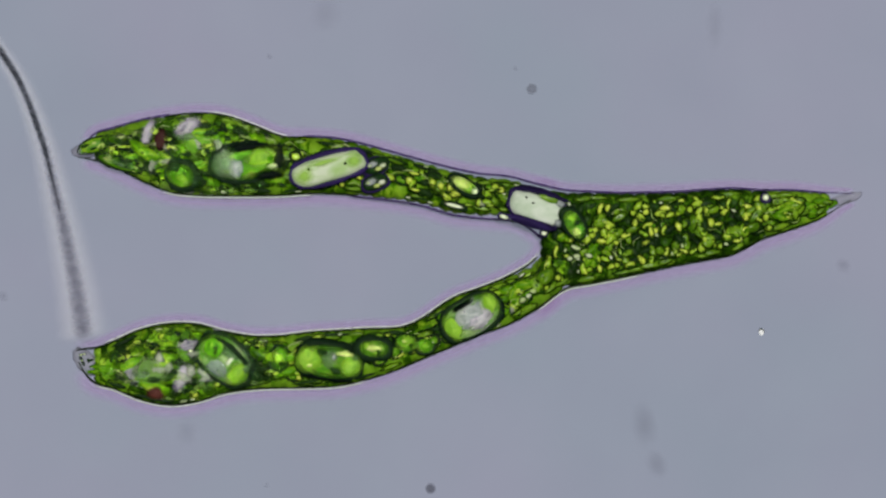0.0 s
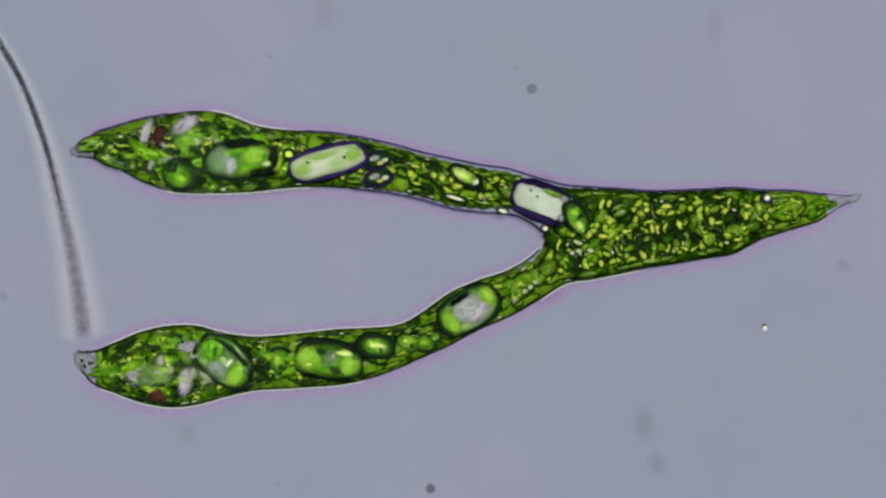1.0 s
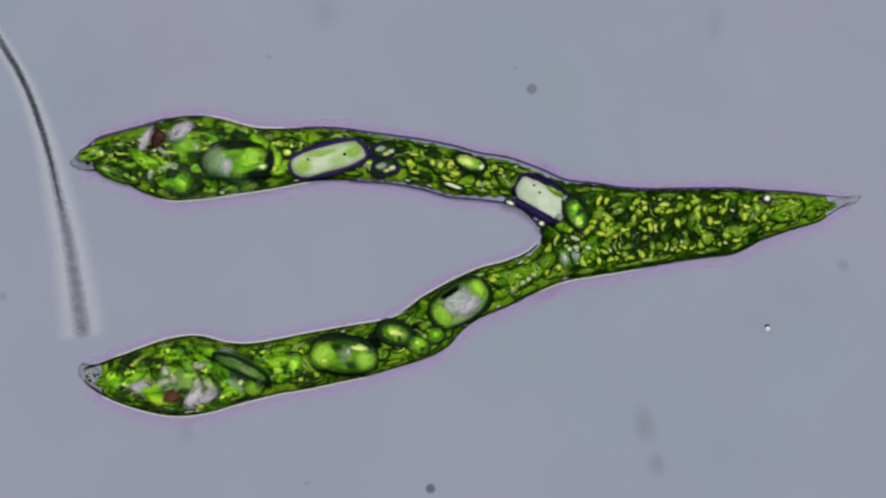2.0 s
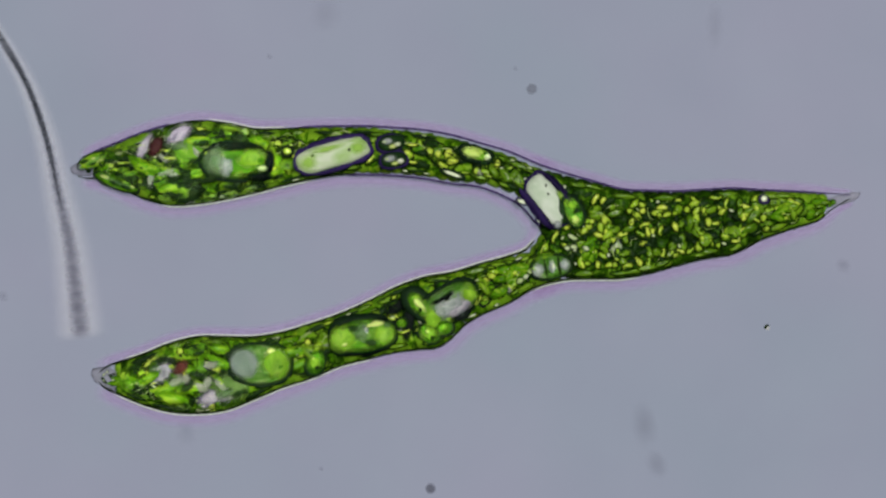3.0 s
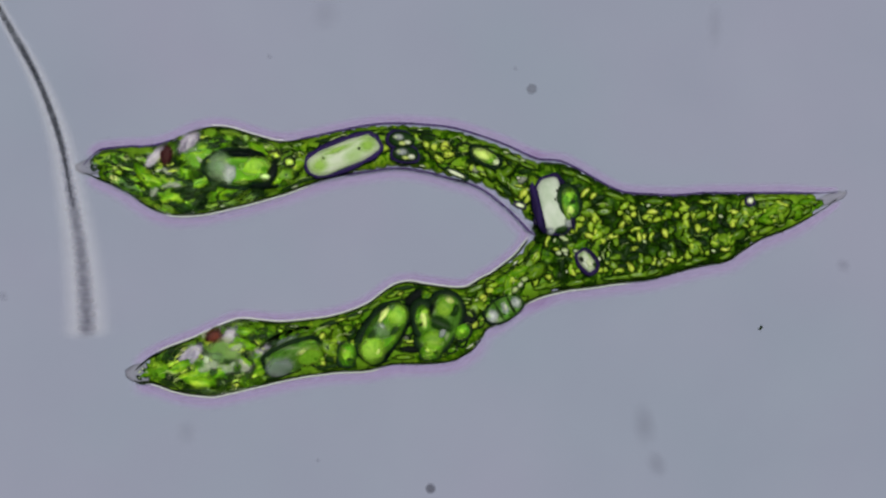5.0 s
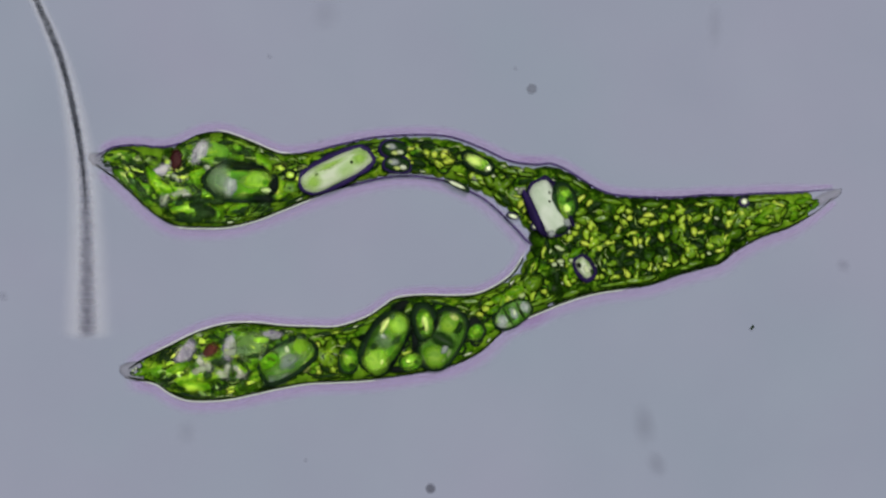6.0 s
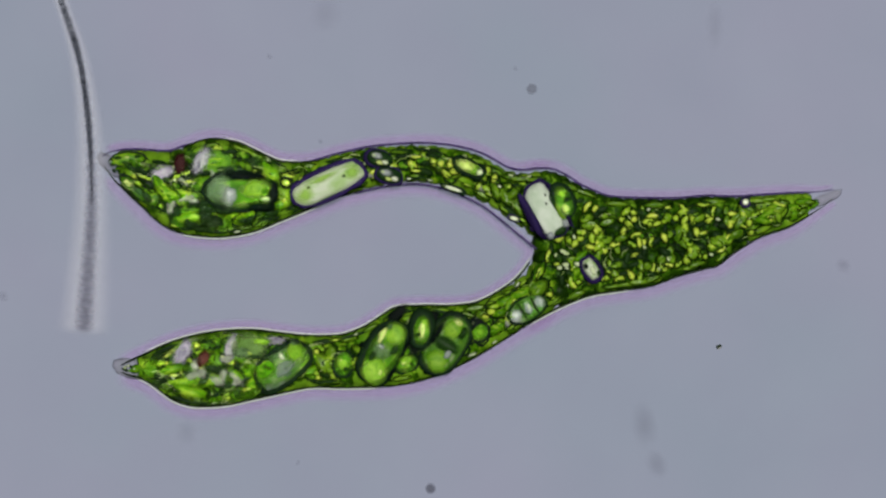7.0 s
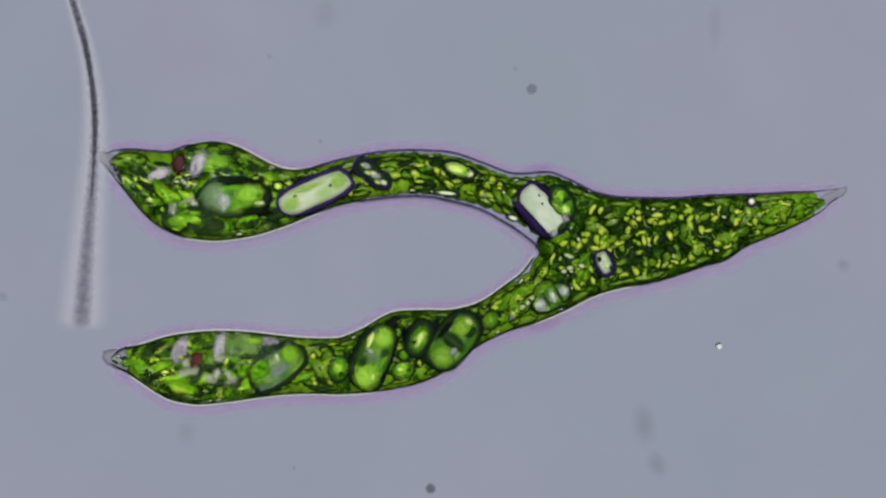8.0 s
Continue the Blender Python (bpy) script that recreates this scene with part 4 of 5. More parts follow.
grain("paramylon_grain", spaced([(437, 288, 6), (430, 283, 5), (421, 284, 3), (420, 287, 0), (420, 287, 0), (422, 287, 0), (425, 292, -2), (428, 323, -4), (431, 337, -4), (424, 340, -2), (416, 349, 0)]), 130, 64, M_GREEN_GRAIN, M_RIM_GREEN, 5, 0.101, label="green oval paramylon grain with dark rim", seed=2, square=2.2,
      lumps=((-32, 0, 32, 30, M_GREY_SAP), (28, 4, 34, 22, M_LIME), (10, 26, 40, 9, M_INDIGO), (56, 2, 11, 22, M_INDIGO), (32, -25, 30, 10, M_INDIGO), (40, 2, 12, 12, M_GREEN_GRAIN), (44, -10, 13, 5, M_DROP), (-20, -8, 16, 22, M_GREY_LUMP)))
grain("paramylon_grain", spaced([(582, 298, 16), (580, 288, 15), (580, 284, 15), (589, 274, 16), (597, 270, 18), (606, 267, 18), (610, 268, 19), (595, 301, 26), (589, 315, 25), (577, 328, 25), (557, 341, 24)]), 132, 46, M_PALE_GREEN, M_RIM, 7.5, label="pale capsule-shaped paramylon grain with indigo rim", seed=3, square=3.3, even=0.6,
      lumps=((-44, 0, 22, 20, M_LIME_SOFT), (46, 2, 18, 19, M_LIME_SOFT), (0, 12, 40, 8, M_LIME_SOFT), (30, 0, 3, 3, M_STRAND), (-34, 8, 3, 3, M_STRAND)))
grain("paramylon_grain", spaced([(949, 368, -18), (955, 361, -20), (957, 350, -25), (970, 354, -52), (981, 362, -70), (984, 362, -79), (982, 362, -80), (970, 367, -66), (967, 370, -63), (964, 371, -60), (960, 371, -48)]), 98, 50, M_PALE, M_RIM, 7.5, 0.122, label="clear rod-shaped paramylon grain with indigo rim", seed=4, square=3.2, even=0.3,
      lumps=((6, 27, 44, 6, M_RIM), (0, -27, 46, 8, M_RIM), (46, 6, 8, 14, M_DEEP), (38, 20, 10, 9, M_GREY_LUMP), (44, -14, 9, 8, M_GREY_LUMP), (-22, 12, 3, 2, M_STRAND), (-8, 6, 3, 2, M_STRAND), (14, 22, 26, 9, M_CHLORO)))
grain("paramylon_grain", spaced([(1016, 398, -60), (1020, 390, -60), (1022, 382, -62), (1015, 376, -66), (1016, 370, -72), (1014, 366, -78), (1012, 362, -80), (1001, 356, -72), (999, 357, -68), (997, 356, -66), (996, 358, -60)]), 58, 30, M_GREEN_GRAIN, M_RIM_GREEN, 5, 0.138, 0.008, label="green oval grain with dark rim on a clear grain", seed=36,
      lumps=((-12, 2, 10, 8, M_LIME), (12, -2, 9, 6, M_STARCH_LUMP), (0, 4, 5, 8, M_DEEP)))
grain("starch_granule", spaced([(1008, 380, 70), (1011, 373, 70), (1015, 362, 70), (1012, 359, 80), (1009, 362, 75), (1008, 360, 80), (1005, 357, 80), (987, 354, 85), (983, 360, 85), (981, 362, 80), (980, 362, 40)]), 26, 17, M_BRIGHT, M_RIM_GREEN, 3, 0.128, 0.008, "bright yellow green starch granule", seed=31)
grain("paramylon_grain", sorted(spaced([(397, 636, -40), (396, 635, -40), (404, 654, -38, 0, 10), (460, 645, 0, 0, 170), (474, 633, 8, 0, 180), (497, 622, 14, 0, 180), (514, 623, 20, 0, 190), (510, 641, 32, 0, 312), (508, 648, 37, 0, 318), (499, 652, 37, 0, 318), (492, 653, 35, 0, 318)]) + [(2.0, 425, 655, -25, 0, 60), (2.5, 443, 652, -12, 0, 120), (5.0, 516, 628, 22, 0, 235), (5.5, 514, 635, 26, 0, 278)]), 112, 72, M_GREY_GRAIN, M_RIM_GREEN, 3.8, 0.101, label="large grey green oval vacuole with thin dark rim", seed=5, even=0.7, square=2.3, seam=(40, 60),
      lumps=((32, -4, 18, 26, M_LIME), (-26, 4, 24, 26, M_GREEN_GRAIN), (2, -18, 22, 14, M_GREY_HALF), (38, 10, 10, 20, M_SAP), (0, 16, 26, 14, M_SAP), (10, 4, 5, 14, M_DROP), (8, -22, 22, 10, M_GREY_SAP)), under=((28, 0, 26, 32, M_LIME), (-25, 0, 27, 31, M_GREY_HALF), (36, 10, 13, 12, M_GREEN_GRAIN), (20, -20, 12, 8, M_STARCH_LUMP)))
grain("paramylon_grain", spaced([(583, 640, -8), (581, 638, -8), (592, 641, -8), (642, 594, 8), (652, 590, 14), (669, 580, 28), (676, 582, 46), (683, 606, 60), (684, 615, 60), (676, 627, 62), (662, 632, 68)]), 116, 60, M_GREEN_GRAIN, M_RIM_GREEN, 6.5, 0.101, label="green oval paramylon grain with dark rim", seed=6,
      lumps=((-36, 0, 26, 27, M_LIME), (36, -2, 26, 25, M_LIME), (2, 4, 18, 22, M_SAP), (6, 10, 7, 9, M_GREY_LUMP), (24, 16, 22, 7, M_STARCH_LUMP), (0, -29, 46, 5, M_INDIGO), (-16, 14, 16, 6, M_DEEP), (14, -14, 14, 7, M_DEEP), (-34, -10, 10, 6, M_STARCH_LUMP), (44, 12, 9, 8, M_SAP)))
grain("paramylon_grain", spaced([(662, 617, -4), (665, 613, -8), (677, 611, -14), (742, 539, -48), (743, 574, -78), (749, 567, -86), (749, 565, -86), (752, 572, -80), (753, 580, -80), (744, 586, -104), (742, 600, -114)]), 56, 30, M_GREEN_GRAIN, M_RIM_GREEN, 6.5, 0.108, label="small ring-shaped grain with thick dark rim", seed=7,
      lumps=((2, 1, 20, 7, M_STARCH_LUMP), (-12, 3, 8, 7, M_LIME), (8, -5, 4, 4, M_RIM_DARK)))
grain("paramylon_grain", sorted(spaced([(835, 560, 29), (832, 551, 30), (825, 541, 32), (792, 532, 30, 0, 40), (784, 545, 42, 0, 165), (778, 556, 58, 0, 180), (778, 560, 66, 0, 180), (784, 600, 60, 0, 180), (787, 605, 60, 0, 180), (792, 609, 56, 0, 180), (803, 603, 50, 0, 180)]) + [(3.25, 788, 538, 36, 0, 90)]), 112, 66, M_GREY_GRAIN, M_RIM_GREEN, 4.4, 0.101, label="grey green vacuole with clear middle", seed=8, even=0.5,
      lumps=((-38, -2, 17, 28, M_LIME), (40, 4, 17, 26, M_LIME), (0, 4, 34, 27, M_GREY_LUMP), (10, -10, 32, 20, M_LILAC), (-4, 24, 30, 7, M_INDIGO), (6, -4, 5, 5, M_LILAC), (-8, 12, 5, 4, M_LILAC)),
      under=((-34, 2, 22, 24, M_LIME), (28, -4, 24, 22, M_LIME), (0, 0, 16, 30, M_DEEP), (30, 14, 14, 8, M_DEEP), (6, -24, 36, 8, M_INDIGO), (42, -2, 8, 12, M_STARCH_LUMP), (-14, 12, 12, 7, M_GREY_LUMP)))
grain("paramylon_grain", spaced([(822, 328, -30), (822, 316, -30), (827, 300, -25), (842, 272, -16), (851, 271, -18), (861, 271, -22), (862, 273, -26), (845, 288, -28), (838, 293, -26), (826, 297, -24), (812, 301, -20)]), 56, 22, M_GREEN_GRAIN, M_RIM_GREEN, 4, 0.100, label="yellow green rod-shaped grain", seed=9, lumps=((-6, 0, 18, 8, M_STARCH_LUMP), (20, 0, 7, 6, M_DROP)))
grain("paramylon_grain", spaced([(320, 310, -25), (317, 310, -20), (316, 314, -15, 0.006), (322, 331, -10, 0.018), (323, 334, -10, 0.02), (325, 335, -5, 0.02), (329, 342, 0, 0.02), (334, 368, 10, 0.02), (334, 378, 10, 0.02), (324, 381, 10, 0.02), (315, 385, 10, 0.02)]), 52, 42, M_GREEN_GRAIN, M_RIM_GREEN, 6, 0.096, label="small lime grain with thick dark rim", seed=12, lumps=((6, -4, 13, 8, M_LIME), (8, -5, 6, 4, M_STARCH_LUMP), (-14, 8, 12, 10, M_RIM_DARK)))
for places, seed in (([(666, 293), (668, 285), (675, 275), (692, 253), (701, 250), (712, 242), (713, 243), (698, 264), (688, 275), (666, 283), (652, 299)], 13), ([(664, 323), (668, 317), (676, 305), (697, 283), (708, 279), (719, 271), (721, 270), (703, 291), (699, 303), (684, 312), (670, 316)], 17)):
    grain("paramylon_grain", spaced([(x, y, 20 - 4 * i) for i, (x, y) in enumerate(places)]), 46, 28, M_RIM_DARK, M_RIM, 3.5, 0.104, label="dark-rimmed grain with white flecks", seed=seed, lumps=((-6, 3, 14, 8, M_GREY_LUMP), (-10, 3, 7, 4, M_DROP), (11, -4, 9, 6, M_DROP), (2, -7, 9, 5, M_STARCH_LUMP)))
grain("paramylon_grain", [(0.0, 1101, 432, -50, 0.05), (1.5, 1101, 421, -50, 0.05), (3.0, 1089, 438, -55, 0.035), (3.5, 1075, 446, -60), (4.0, 1063, 449, -60), (4.5, 1048, 456, -55), (6.0, 1034, 474, -60), (6.5, 1038, 478, -60), (7.0, 1046, 476, -62), (7.5, 1056, 471, -66), (8.0, 1069, 465, -70)], 40, 24, M_PALE_GREEN, M_RIM, 4.6, 0.100, label="small pale grain with thick indigo rim", seed=14, lumps=((4, 2, 10, 6, M_DROP), (-9, -6, 8, 5, M_INDIGO), (12, 8, 6, 4, M_DEEP)))
grain("paramylon_grain", spaced([(1008, 476, 20, 0.05), (1003, 468, 20, 0.05), (998, 459, 20, 0.045), (975, 474, 10), (937, 492, 10), (906, 509, 12), (889, 532, 25), (908, 557, 30), (918, 556, 30), (941, 543, 30), (976, 528, 30)]), 72, 38, M_GREY_GRAIN, M_RIM_GREEN, 4, 0.096, label="grey vacuole in three cells with dark walls", seed=15, even=0.5, lumps=((-22, 0, 13, 14, M_GREY_LUMP), (3, 1, 9, 13, M_GREY_LUMP), (4, 2, 5, 8, M_DROP), (24, 1, 10, 11, M_GREY_LUMP), (-28, 4, 8, 6, M_LIME), (-9, 0, 2.5, 18, M_STRAND), (14, 0, 2.5, 17, M_STRAND)))
grain("paramylon_grain", spaced([(720, 607, -10), (720, 604, -10), (733, 618, -20), (760, 591, -30), (772, 604, -20), (772, 613, -10), (772, 614, 0), (728, 640, 20), (724, 641, 20), (718, 645, 20), (714, 655, 20)]), 42, 30, M_GREEN_GRAIN, M_RIM_GREEN, 3.4, 0.098, label="small oval green grain with dark rim", seed=18, lumps=((0, 2, 14, 9, M_LIME), (-4, 2, 7, 4, M_STARCH_LUMP), (8, -2, 5, 6, M_DEEP)))
grain("paramylon_grain", spaced([(752, 612, 0), (752, 608, 0), (762, 602, 10), (786, 580, 20), (794, 580, 30), (800, 582, 40), (806, 586, 40), (842, 588, 50), (846, 590, 50), (852, 586, 50), (868, 566, 45)]), 32, 26, M_GREEN_GRAIN, M_STRAND, 3, 0.095, label="small round green grain with dark rim", seed=19, lumps=((0, 0, 8, 7, M_LIME),))
grain("paramylon_grain", spaced([(495, 634, 80), (493, 636, 80), (503, 646, 80), (559, 641, 80), (568, 629, 70), (590, 619, 75), (608, 622, 80), (618, 637, 85), (616, 641, 85), (605, 645, 85), (600, 652, 85)]), 44, 33, M_GREEN_GRAIN, M_RIM_GREEN, 5, 0.096, label="small round green grain with dark rim", seed=16, lumps=((0, 0, 14, 11, M_LIME), (4, 3, 7, 5, M_STARCH_LUMP), (-8, -4, 5, 6, M_DEEP)))
grain("starch_granule", spaced([(523, 278, 0), (513, 274, 0), (508, 272, 0), (508, 268, 0), (512, 272, 0), (513, 271, 0), (511, 277, 0), (513, 310, 0), (510, 320, 0), (504, 325, 0), (492, 330, 0)]), 19, 16, M_BRIGHT, M_RIM_GREEN, 2.5, 0.112, 0.007, "bright yellow green starch granule", seed=32)
# a long glint by the clear seam, made as a white bead
grain("oil_droplet", spaced([(803, 364, -14), (805, 354, -16), (803, 340, -18), (800, 308, -20), (800, 301, -22), (804, 300, -24), (806, 301, -25), (808, 327, -25), (806, 332, -24), (799, 335, -15), (790, 342, -6)]), 44, 9, M_DROP, M_RIM_GREEN, 2, 0.110, 0.005, "long white glint with dark rim", seed=33)
grain("chloroplast", spaced([(168, 257, 18), (165, 253, 16), (167, 262, 14), (167, 284, 20), (166, 287, 22), (170, 285, 20), (182, 284, 12), (212, 277, 4), (222, 284, 4), (226, 282, 3), (228, 284, 2)]), 64, 26, M_LEAF, M_STRAND, 1.6, 0.080, 0.008, "bright green leaf-shaped chloroplast near the tip", seed=41, square=2.0,
      lumps=((-16, 3, 9, 4, M_DEEP), (10, -5, 11, 4, M_STARCH_LUMP), (18, 4, 7, 4, M_DEEP), (-4, -6, 9, 3, M_DEEP), (0, 4, 6, 3, M_STARCH_LUMP)))
grain("chloroplast", spaced([(212, 288, -18), (208, 284, -16), (208, 296, -20), (206, 322, -22), (208, 324, -22), (210, 325, -22), (218, 326, -24), (238, 322, -34), (248, 335, -36), (246, 337, -38), (243, 334, -42)]), 84, 24, M_LEAF, M_STRAND, 1.6, 0.080, 0.008, "bright green leaf-shaped chloroplast along the edge", seed=42, square=2.0,
      lumps=((-22, 0, 12, 4, M_STARCH_LUMP), (4, 5, 10, 4, M_DEEP), (20, -3, 12, 4, M_DEEP), (-4, -4, 8, 3, M_DEEP), (30, 2, 6, 3, M_STARCH_LUMP)))
grain("oil_droplet", [(t, x, y, 0) for t, x, y in ((0.0, 1355, 350), (1.5, 1358, 351), (3.0, 1352, 352), (4.0, 1340, 354), (4.5, 1334, 355), (6.0, 1317, 357), (6.5, 1315, 358), (7.2, 1322, 358), (8.0, 1330, 357))], 15, 14, M_DROP, M_RIM, 3, 0.100, 0.006, "white bubble with black rim", seed=26)
grain("eyespot", spaced([(285, 246, 80), (283, 240, 75), (280, 241, 70), (277, 259, 62), (274, 262, 66), (278, 265, 70), (286, 272, 76), (312, 283, 80), (319, 291, 82), (320, 291, 82), (318, 291, 82)]), 40, 25, M_RED, None, 0, 0.099, 0.006, "dark red-brown eyespot")
grain("eyespot", spaced([(277, 696, 5), (278, 697, 8), (294, 708, 15), (322, 650, 45), (336, 612, 45), (362, 600, 30), (384, 592, 20), (374, 620, 45), (374, 632, 50), (356, 634, 55), (349, 636, 60)]), 42, 28, M_RUST, None, 0, 0.099, 0.006, "rusty red-brown eyespot", seed=2)
grain("reservoir", spaced([(262, 236, 70), (259, 234, 70), (259, 240, 65), (256, 260, 60), (256, 264, 60), (259, 266, 55), (267, 270, 50), (284, 304, 30), (287, 308, 25), (285, 309, 20), (280, 310, 20)]), 62, 24, M_LILAC, None, 0, 0.090, 0.006, "pale lilac reservoir patch", seed=3)
grain("reservoir", spaced([(322, 668, 70), (328, 676, 80), (330, 690, 75), (380, 712, 20), (360, 640, 50), (402, 598, 40), (406, 612, 75), (412, 618, 75), (391, 614, 75)], EARLY), 56, 28, M_LILAC, None, 0, 0.090, 0.006, "pale lilac reservoir patch", seed=4)
grain("reservoir", spaced([(238, 655, -60), (240, 660, -60), (242, 690, -50), (280, 660, 40), (300, 660, 30), (340, 635, 30), (330, 625, 50), (325, 625, 60), (318, 622, 60)], EARLY), 60, 32, M_LILAC, None, 0, 0.090, 0.006, "pale lilac reservoir patch", seed=6)
grain("reservoir", spaced([(332, 226, 30), (330, 222, 30), (325, 228, 30), (318, 240, 35), (318, 242, 35), (320, 243, 40), (325, 247, 45), (354, 270, 55), (356, 281, 60), (358, 286, 60), (352, 291, 60)]), 58, 30, M_LILAC, None, 0, 0.097, 0.006, "pale lilac reservoir patch", seed=7)
grain("reservoir", spaced([(335, 612, 0), (335, 614, 0), (345, 690, 40), (405, 705, 10), (405, 660, 30), (450, 642, 40), (478, 592, 0), (490, 604, -10), (478, 606, -10)], EARLY), 48, 22, M_LILAC, None, 0, 0.090, 0.006, "pale lilac reservoir patch", seed=8)
grain("nucleus", spaced([(350, 255, 0), (335, 250, 0), (330, 255, 0), (335, 270, 0), (330, 275, 0), (345, 280, 0), (375, 270, 0), (385, 285, 0), (380, 290, 0)], EARLY), 80, 62, M_NUCLEUS, None, 0, 0.088, 0.010, "soft light green nucleus", seed=5,
      lumps=((-18, 12, 22, 8, M_SAP), (16, -14, 22, 9, M_DEEP), (22, 18, 18, 6, M_DEEP), (-20, -18, 14, 5, M_DEEP)))
grain("nucleus", spaced([(268, 655, 0), (275, 665, 0), (285, 670, 0), (400, 685, 20), (420, 662, 10), (385, 632, 0), (441, 612, 0), (445, 616, 0), (430, 614, 0)], EARLY), 78, 56, M_OLIVE, None, 0, 0.090, 0.010, "soft pale olive nucleus", seed=9,
      lumps=((-16, -8, 18, 10, M_SAP), (18, 10, 20, 8, M_LIME), (6, -16, 16, 6, M_DEEP)))


granules(lower, "dark_vesicle", 4, 0.58, 0.74, (14, 22), (7, 11), False, sides=(-0.6, 0.6), lift=(0.012, 0.020), look_of="gap")
for rows, length, width, turn in (([(963, 413), (965, 405), (962, 398), (955, 392), (957, 386), (955, 388), (948, 400), (947, 403), (945, 400)], 14, 12, 0),
                                  ([(892, 384), (890, 374), (893, 362), (925, 358), (922, 355), (925, 358), (908, 380), (910, 387), (908, 386)], 22, 10, -20)):
    grain("oil_droplet", spaced([(x, y, turn) for x, y in rows], EARLY), length, width, M_DROP, M_RIM, 2, 0.118, 0.004, "small clear bubble with violet rim", seed=23)
# dark bodies laid where gaps show between grains, hidden under grains at first
for places, length, width, turn in (
        ([(600, 640), (600, 639), (602, 642), (722, 570), (728, 560), (725, 560), (722, 562), (738, 592), (741, 596), (735, 597), (722, 602)], 84, 30, 82),
        ([(588, 640), (588, 638), (590, 640), (770, 556), (765, 565), (794, 574), (800, 562), (757, 562), (760, 562), (760, 570), (764, 584)], 48, 36, 60),
        ([(630, 622), (632, 618), (642, 615), (700, 545), (692, 540), (742, 525), (742, 522), (706, 545), (706, 550), (700, 560), (690, 577)], 58, 26, 40),
        ([(600, 671), (600, 669), (606, 668), (642, 624), (690, 608), (702, 606), (733, 606), (703, 654), (714, 622), (712, 612), (744, 628)], 50, 18, 0),
        ([(835, 560), (832, 551), (825, 541), (814, 551), (818, 556), (815, 560), (822, 560), (838, 575), (844, 580), (842, 576), (848, 572)], 44, 44, 0)):
    grain("dark_vesicle", spaced([(x, y, turn) for x, y in places]), length, width, M_INDIGO, None, 0, 0.094, 0.006, "dark gap between grains", seed=21)
granules(lower, "oil_droplet", 3, 0.92, 1.02, (7, 12), (6, 8), True, lift=(0.01, 0.02))
granules(tail, "oil_droplet", 5, 0.08, 0.16, (6, 10), (5, 7), True, sides=(-0.6, -0.1), lift=(0.01, 0.02))


def tip(stretch, s, turn, length, width, label):
    """The clear end of a head or of the tail."""
    ob = part("clear_tip", mesh_of("clear_tip", blob(21, 0.08), M_HYALINE), cell, label)
    ob.scale = (length / 2000, width / 2000, width / 2600)
    MOVES.append((ob, lambda k: pose(*at(*stretch.place(k, s, 0)[:2], 0.02), 0, 0, stretch.turn(k, s, 0) + turn)))


for st, lean in ((upper, 0.5), (lower, -0.4)):
    granules(st, "chloroplast", 5, 0.028, 0.075, (16, 26), (6, 9), True, sides=(lean - 0.35, lean + 0.35), look_of="leaf")
granules(lower, "dark_vesicle", 6, 0.006, 0.04, (4, 7), (2, 4), True)
granules(lower, "oil_droplet", 4, 0.008, 0.045, (3, 6), (2, 4), True)
granules(upper, "dark_vesicle", 4, 0.006, 0.035, (4, 7), (2, 3), True)
tip(upper, 0.024, -12, 62, 30, "colourless pointed head tip")
tip(lower, 0.024, -20, 62, 36, "colourless pointed head tip")
tip(tail, 0.94, 0, 76, 19, "colourless pointed tail tip")

# ---- the drifting thread ----
thread = tagged(new("drifting_thread"), "thin dark curved thread with pale halo, out of focus below", "filament")
THREAD_TIMES = (0.0, 0.5, 1.5, 3.0, 4.5, 6.0, 6.6, 7.2, 8.0)
THREAD_ROWS = (
    ((148, 592), (136, 515), (119, 430), (98, 340), (75, 250), (37, 150), (-8, 77)),
    ((148, 592), (139, 520), (124, 430), (101, 340), (77, 250), (39, 150), (-4, 75)),
    ((148, 592), (137, 515), (122, 430), (102, 340), (79, 250), (42, 150), (-4, 68)),
    ((143, 590), (134, 515), (123, 430), (103, 340), (83, 250), (48, 150), (-4, 58)),
    ((153, 588), (146, 515), (134, 430), (113, 340), (94, 250), (56, 150), (-6, 42)),
    ((155, 590), (154, 500), (153, 400), (147, 300), (131, 200), (106, 100), (64, 0)),
    ((152, 584), (155, 490), (158, 390), (157, 290), (148, 190), (127, 90), (94, 0)),
    ((147, 580), (154, 500), (161, 400), (163, 300), (157, 200), (143, 100), (113, 0)),
    ((144, 572), (150, 490), (158, 390), (166, 290), (167, 190), (153, 90), (128, 0)),
)


def along_thread(pts, d):
    """The place and heading d along the thread from its lower end."""
    fine = []
    for i in range(len(pts) - 1):
        for j in range(10):
            q = i + j / 10
            ks = list(range(len(pts)))
            fine.append((bend(ks, [p[0] for p in pts], q), bend(ks, [p[1] for p in pts], q)))
    fine.append(pts[-1])
    for a, b in zip(fine, fine[1:]):
        step = math.hypot(b[0] - a[0], b[1] - a[1])
        if d <= step:
            break
        d -= step
    else:
        d += step
    h = math.atan2(-(b[1] - a[1]), b[0] - a[0])
    return a[0] + d * math.cos(h), a[1] - d * math.sin(h), math.degrees(h)


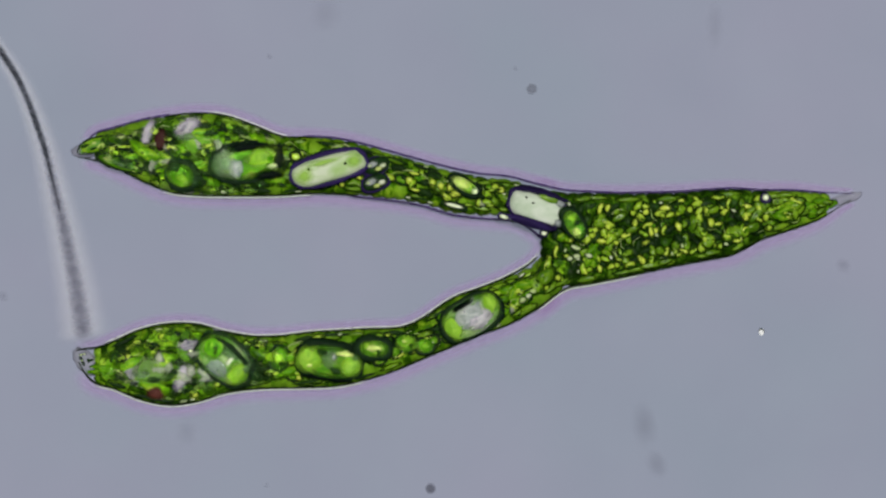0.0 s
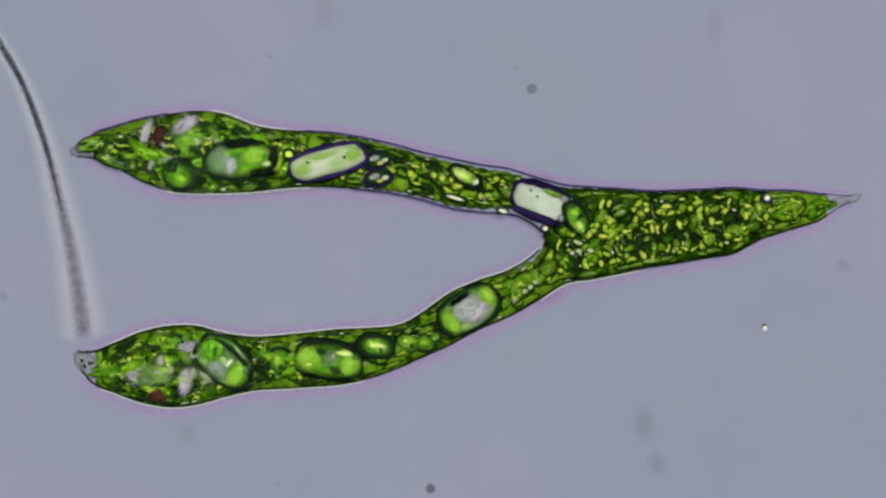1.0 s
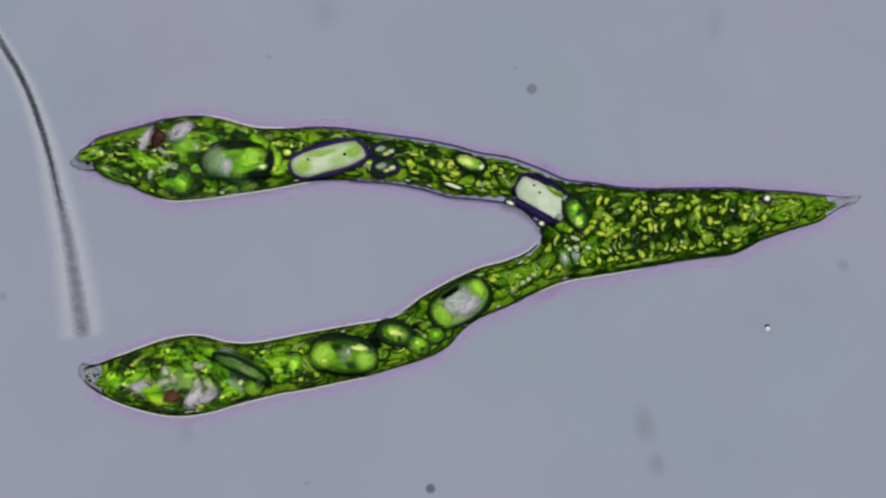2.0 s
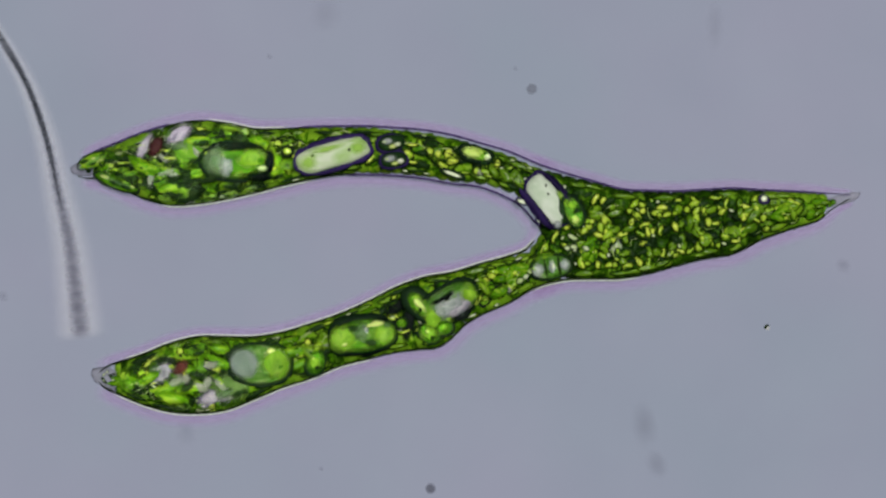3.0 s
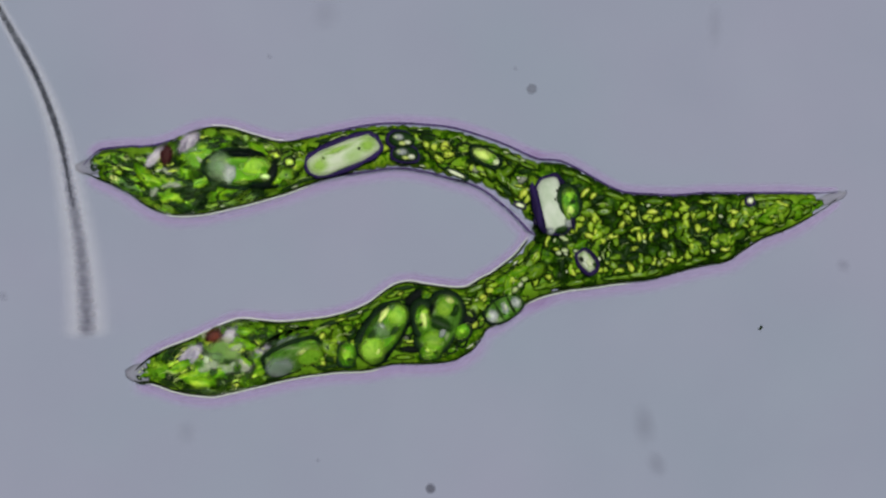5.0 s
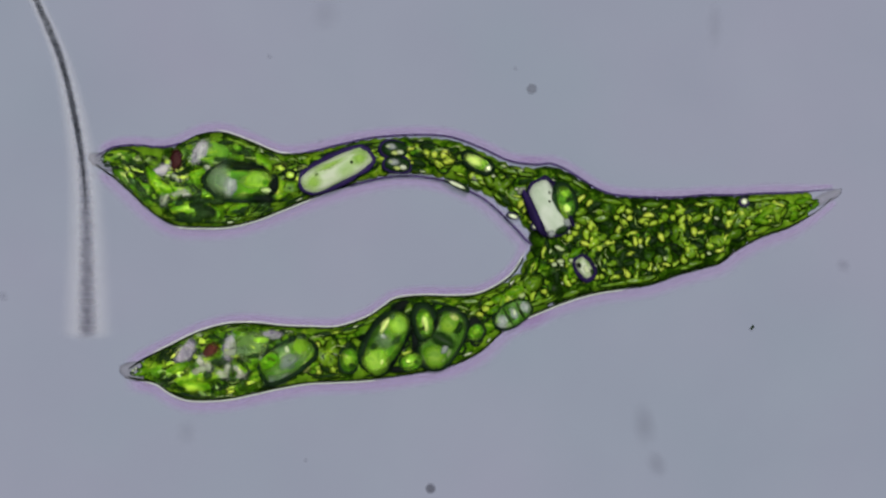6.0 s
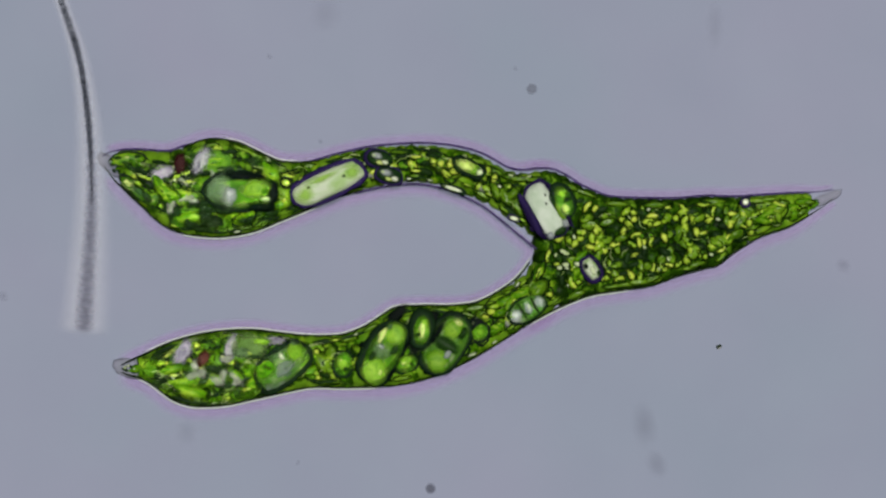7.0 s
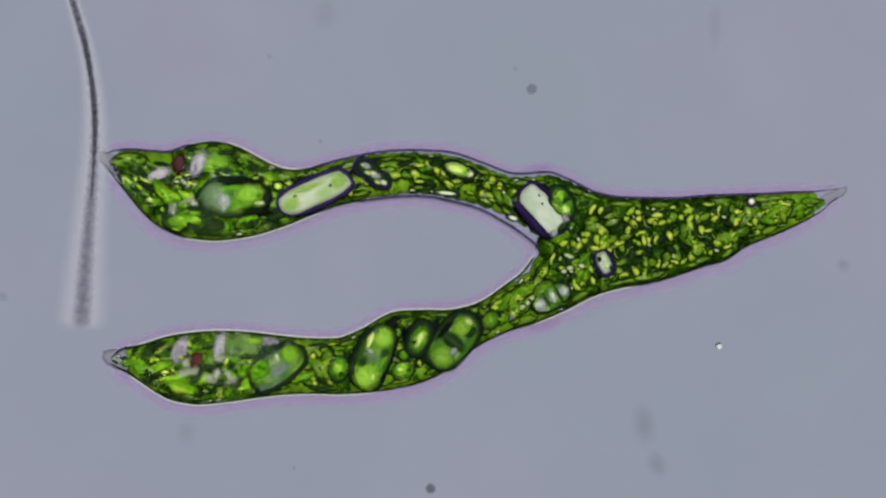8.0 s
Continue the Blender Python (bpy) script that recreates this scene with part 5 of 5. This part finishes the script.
def build_thread():
    # the out-of-focus halo and blur are painted as wide soft films
    halo, sharp, soft = mesh_of("halo", dome(), M_HALO), mesh_of("core", dome(), M_THREAD), mesh_of("core", dome(), M_THREAD_SOFT)
    for name, data, step, long, first, last in (("halo", halo, 24, 24, 8, 720), ("core", soft, 16, 18, 4, 520), ("core", sharp, 13, 13, 230, 720)):
        d = float(first)
        while d < last:
            q = min(d / 560, 1)
            if name == "halo":
                wide, z = 54 - 37 * q, 0.160
            elif data is soft:
                wide, z = 8.5 + 15 * max(0.0, 1 - q * 1.5), 0.163
            else:
                wide, z = (7.5 + 0.8 * math.sin(d)) * min(1.0, 0.25 + (d - 230) / 220), 0.166
            ob = part(name, data, thread)
            ob.scale = (long / 1000, wide / 1000, 0.003)
            MOVES_THREAD.append((ob, lambda k, d=d, z=z: (lambda p: pose(*at(p[0], p[1], z), 0, 0, p[2]))(along_thread(THREAD_ROWS[k], d))))
            d += step


MOVES_THREAD = []
build_thread()


# ---- dust ----
def speck(name, x, y, wide, high, mat, label, turn=0, z=0.004, rows=None):
    ob = tagged(new(name, mesh_of(name, dome(), mat)), label, "dust", "dust on the slide")
    ob.scale = (wide / 2000, high / 2000, 0.003)
    ob.matrix_basis = pose(*at(x, y, z), 0, 0, turn) @ Matrix.Diagonal((*ob.scale, 1))
    if rows:
        DRIFT.append((ob, [(t, pose(*at(u, v, z), 0, 0, a)) for t, u, v, a in rows]))


DRIFT = []
for x, y, d, mat in ((941, 158, 23, M_SPECK), (762, 865, 22, M_SPECK_DARK)):
    speck("dust_speck", x, y, d, d, mat, "round grey dust speck on the slide")
for x, y, w, h, a in ((477, 101, 14, 14, 0), (912, 122, 12, 12, 0), (567, 251, 12, 12, 0), (1140, 752, 56, 96, 8), (1162, 822, 46, 64, 20), (1492, 470, 36, 30, -30), (1265, 45, 40, 110, 0), (576, 25, 70, 80, 0), (5, 525, 26, 26, 0), (330, 765, 50, 60, 0)):
    speck("dust_smudge", x, y, w, h, M_FAINT if h > 100 or w > 60 or x == 330 else M_SMUDGE, "faint grey smudge on the slide", a)


def flake():
    """A thin flake, pale on its faces and dark along its edge, that turns over as it drifts."""
    bm = bmesh.new()
    bmesh.ops.create_cone(bm, cap_ends=True, segments=14, radius1=0.0065, radius2=0.0055, depth=0.0045)
    for v in bm.verts:
        v.co.x *= 0.8 + 0.3 * noise.noise(v.co * 90)
    for f in bm.faces:
        f.material_index = 0 if abs(f.normal.z) > 0.8 else 1
    data = mesh_of("floating_flake", bm, M_FLAKE, False)
    data.materials.append(M_STRAND)
    ob = tagged(new("floating_flake", data), "tiny pale flake with dark edge drifting in water", "particle")
    DRIFT.append((ob, [(t, pose(*at(u, v, 0.03), tilt, 0, a)) for t, u, v, tilt, a in (
        (0.0, 1347, 588, 20, 0), (1.0, 1353, 580, 30, 20), (1.6, 1358, 581, 35, 20), (2.8, 1358, 580, 50, 40), (3.5, 1351, 582, 80, 55), (4.6, 1346, 583, 86, 50),
        (5.8, 1340, 577, 84, 60), (6.6, 1279, 610, 88, 10), (7.0, 1272, 615, 70, 30), (7.5, 1271, 615, 48, 36), (8.0, 1272, 613, 30, 40))]))


flake()
speck("floating_particle", 472, 860, 12, 12, M_SMUDGE, "faint particle drifting in the water", rows=[(0.0, 472, 860, 0), (1.0, 491, 855, 0), (1.6, 520, 860, 0), (2.8, 570, 834, 0), (3.5, 563, 823, 0), (4.6, 566, 815, 0), (5.8, 545, 815, 0), (8.0, 520, 828, 0)])


def motions():
    for ob, where in MOVES:
        size = tuple(ob.scale)
        walk(ob, [(t, where(k)) for k, t in enumerate(TIMES)])
        ob.scale = size
    for ob, where in MOVES_THREAD:
        walk(ob, [(t, where(k)) for k, t in enumerate(THREAD_TIMES)])
    for ob, rows in OWN + DRIFT:
        walk(ob, rows)


motions()
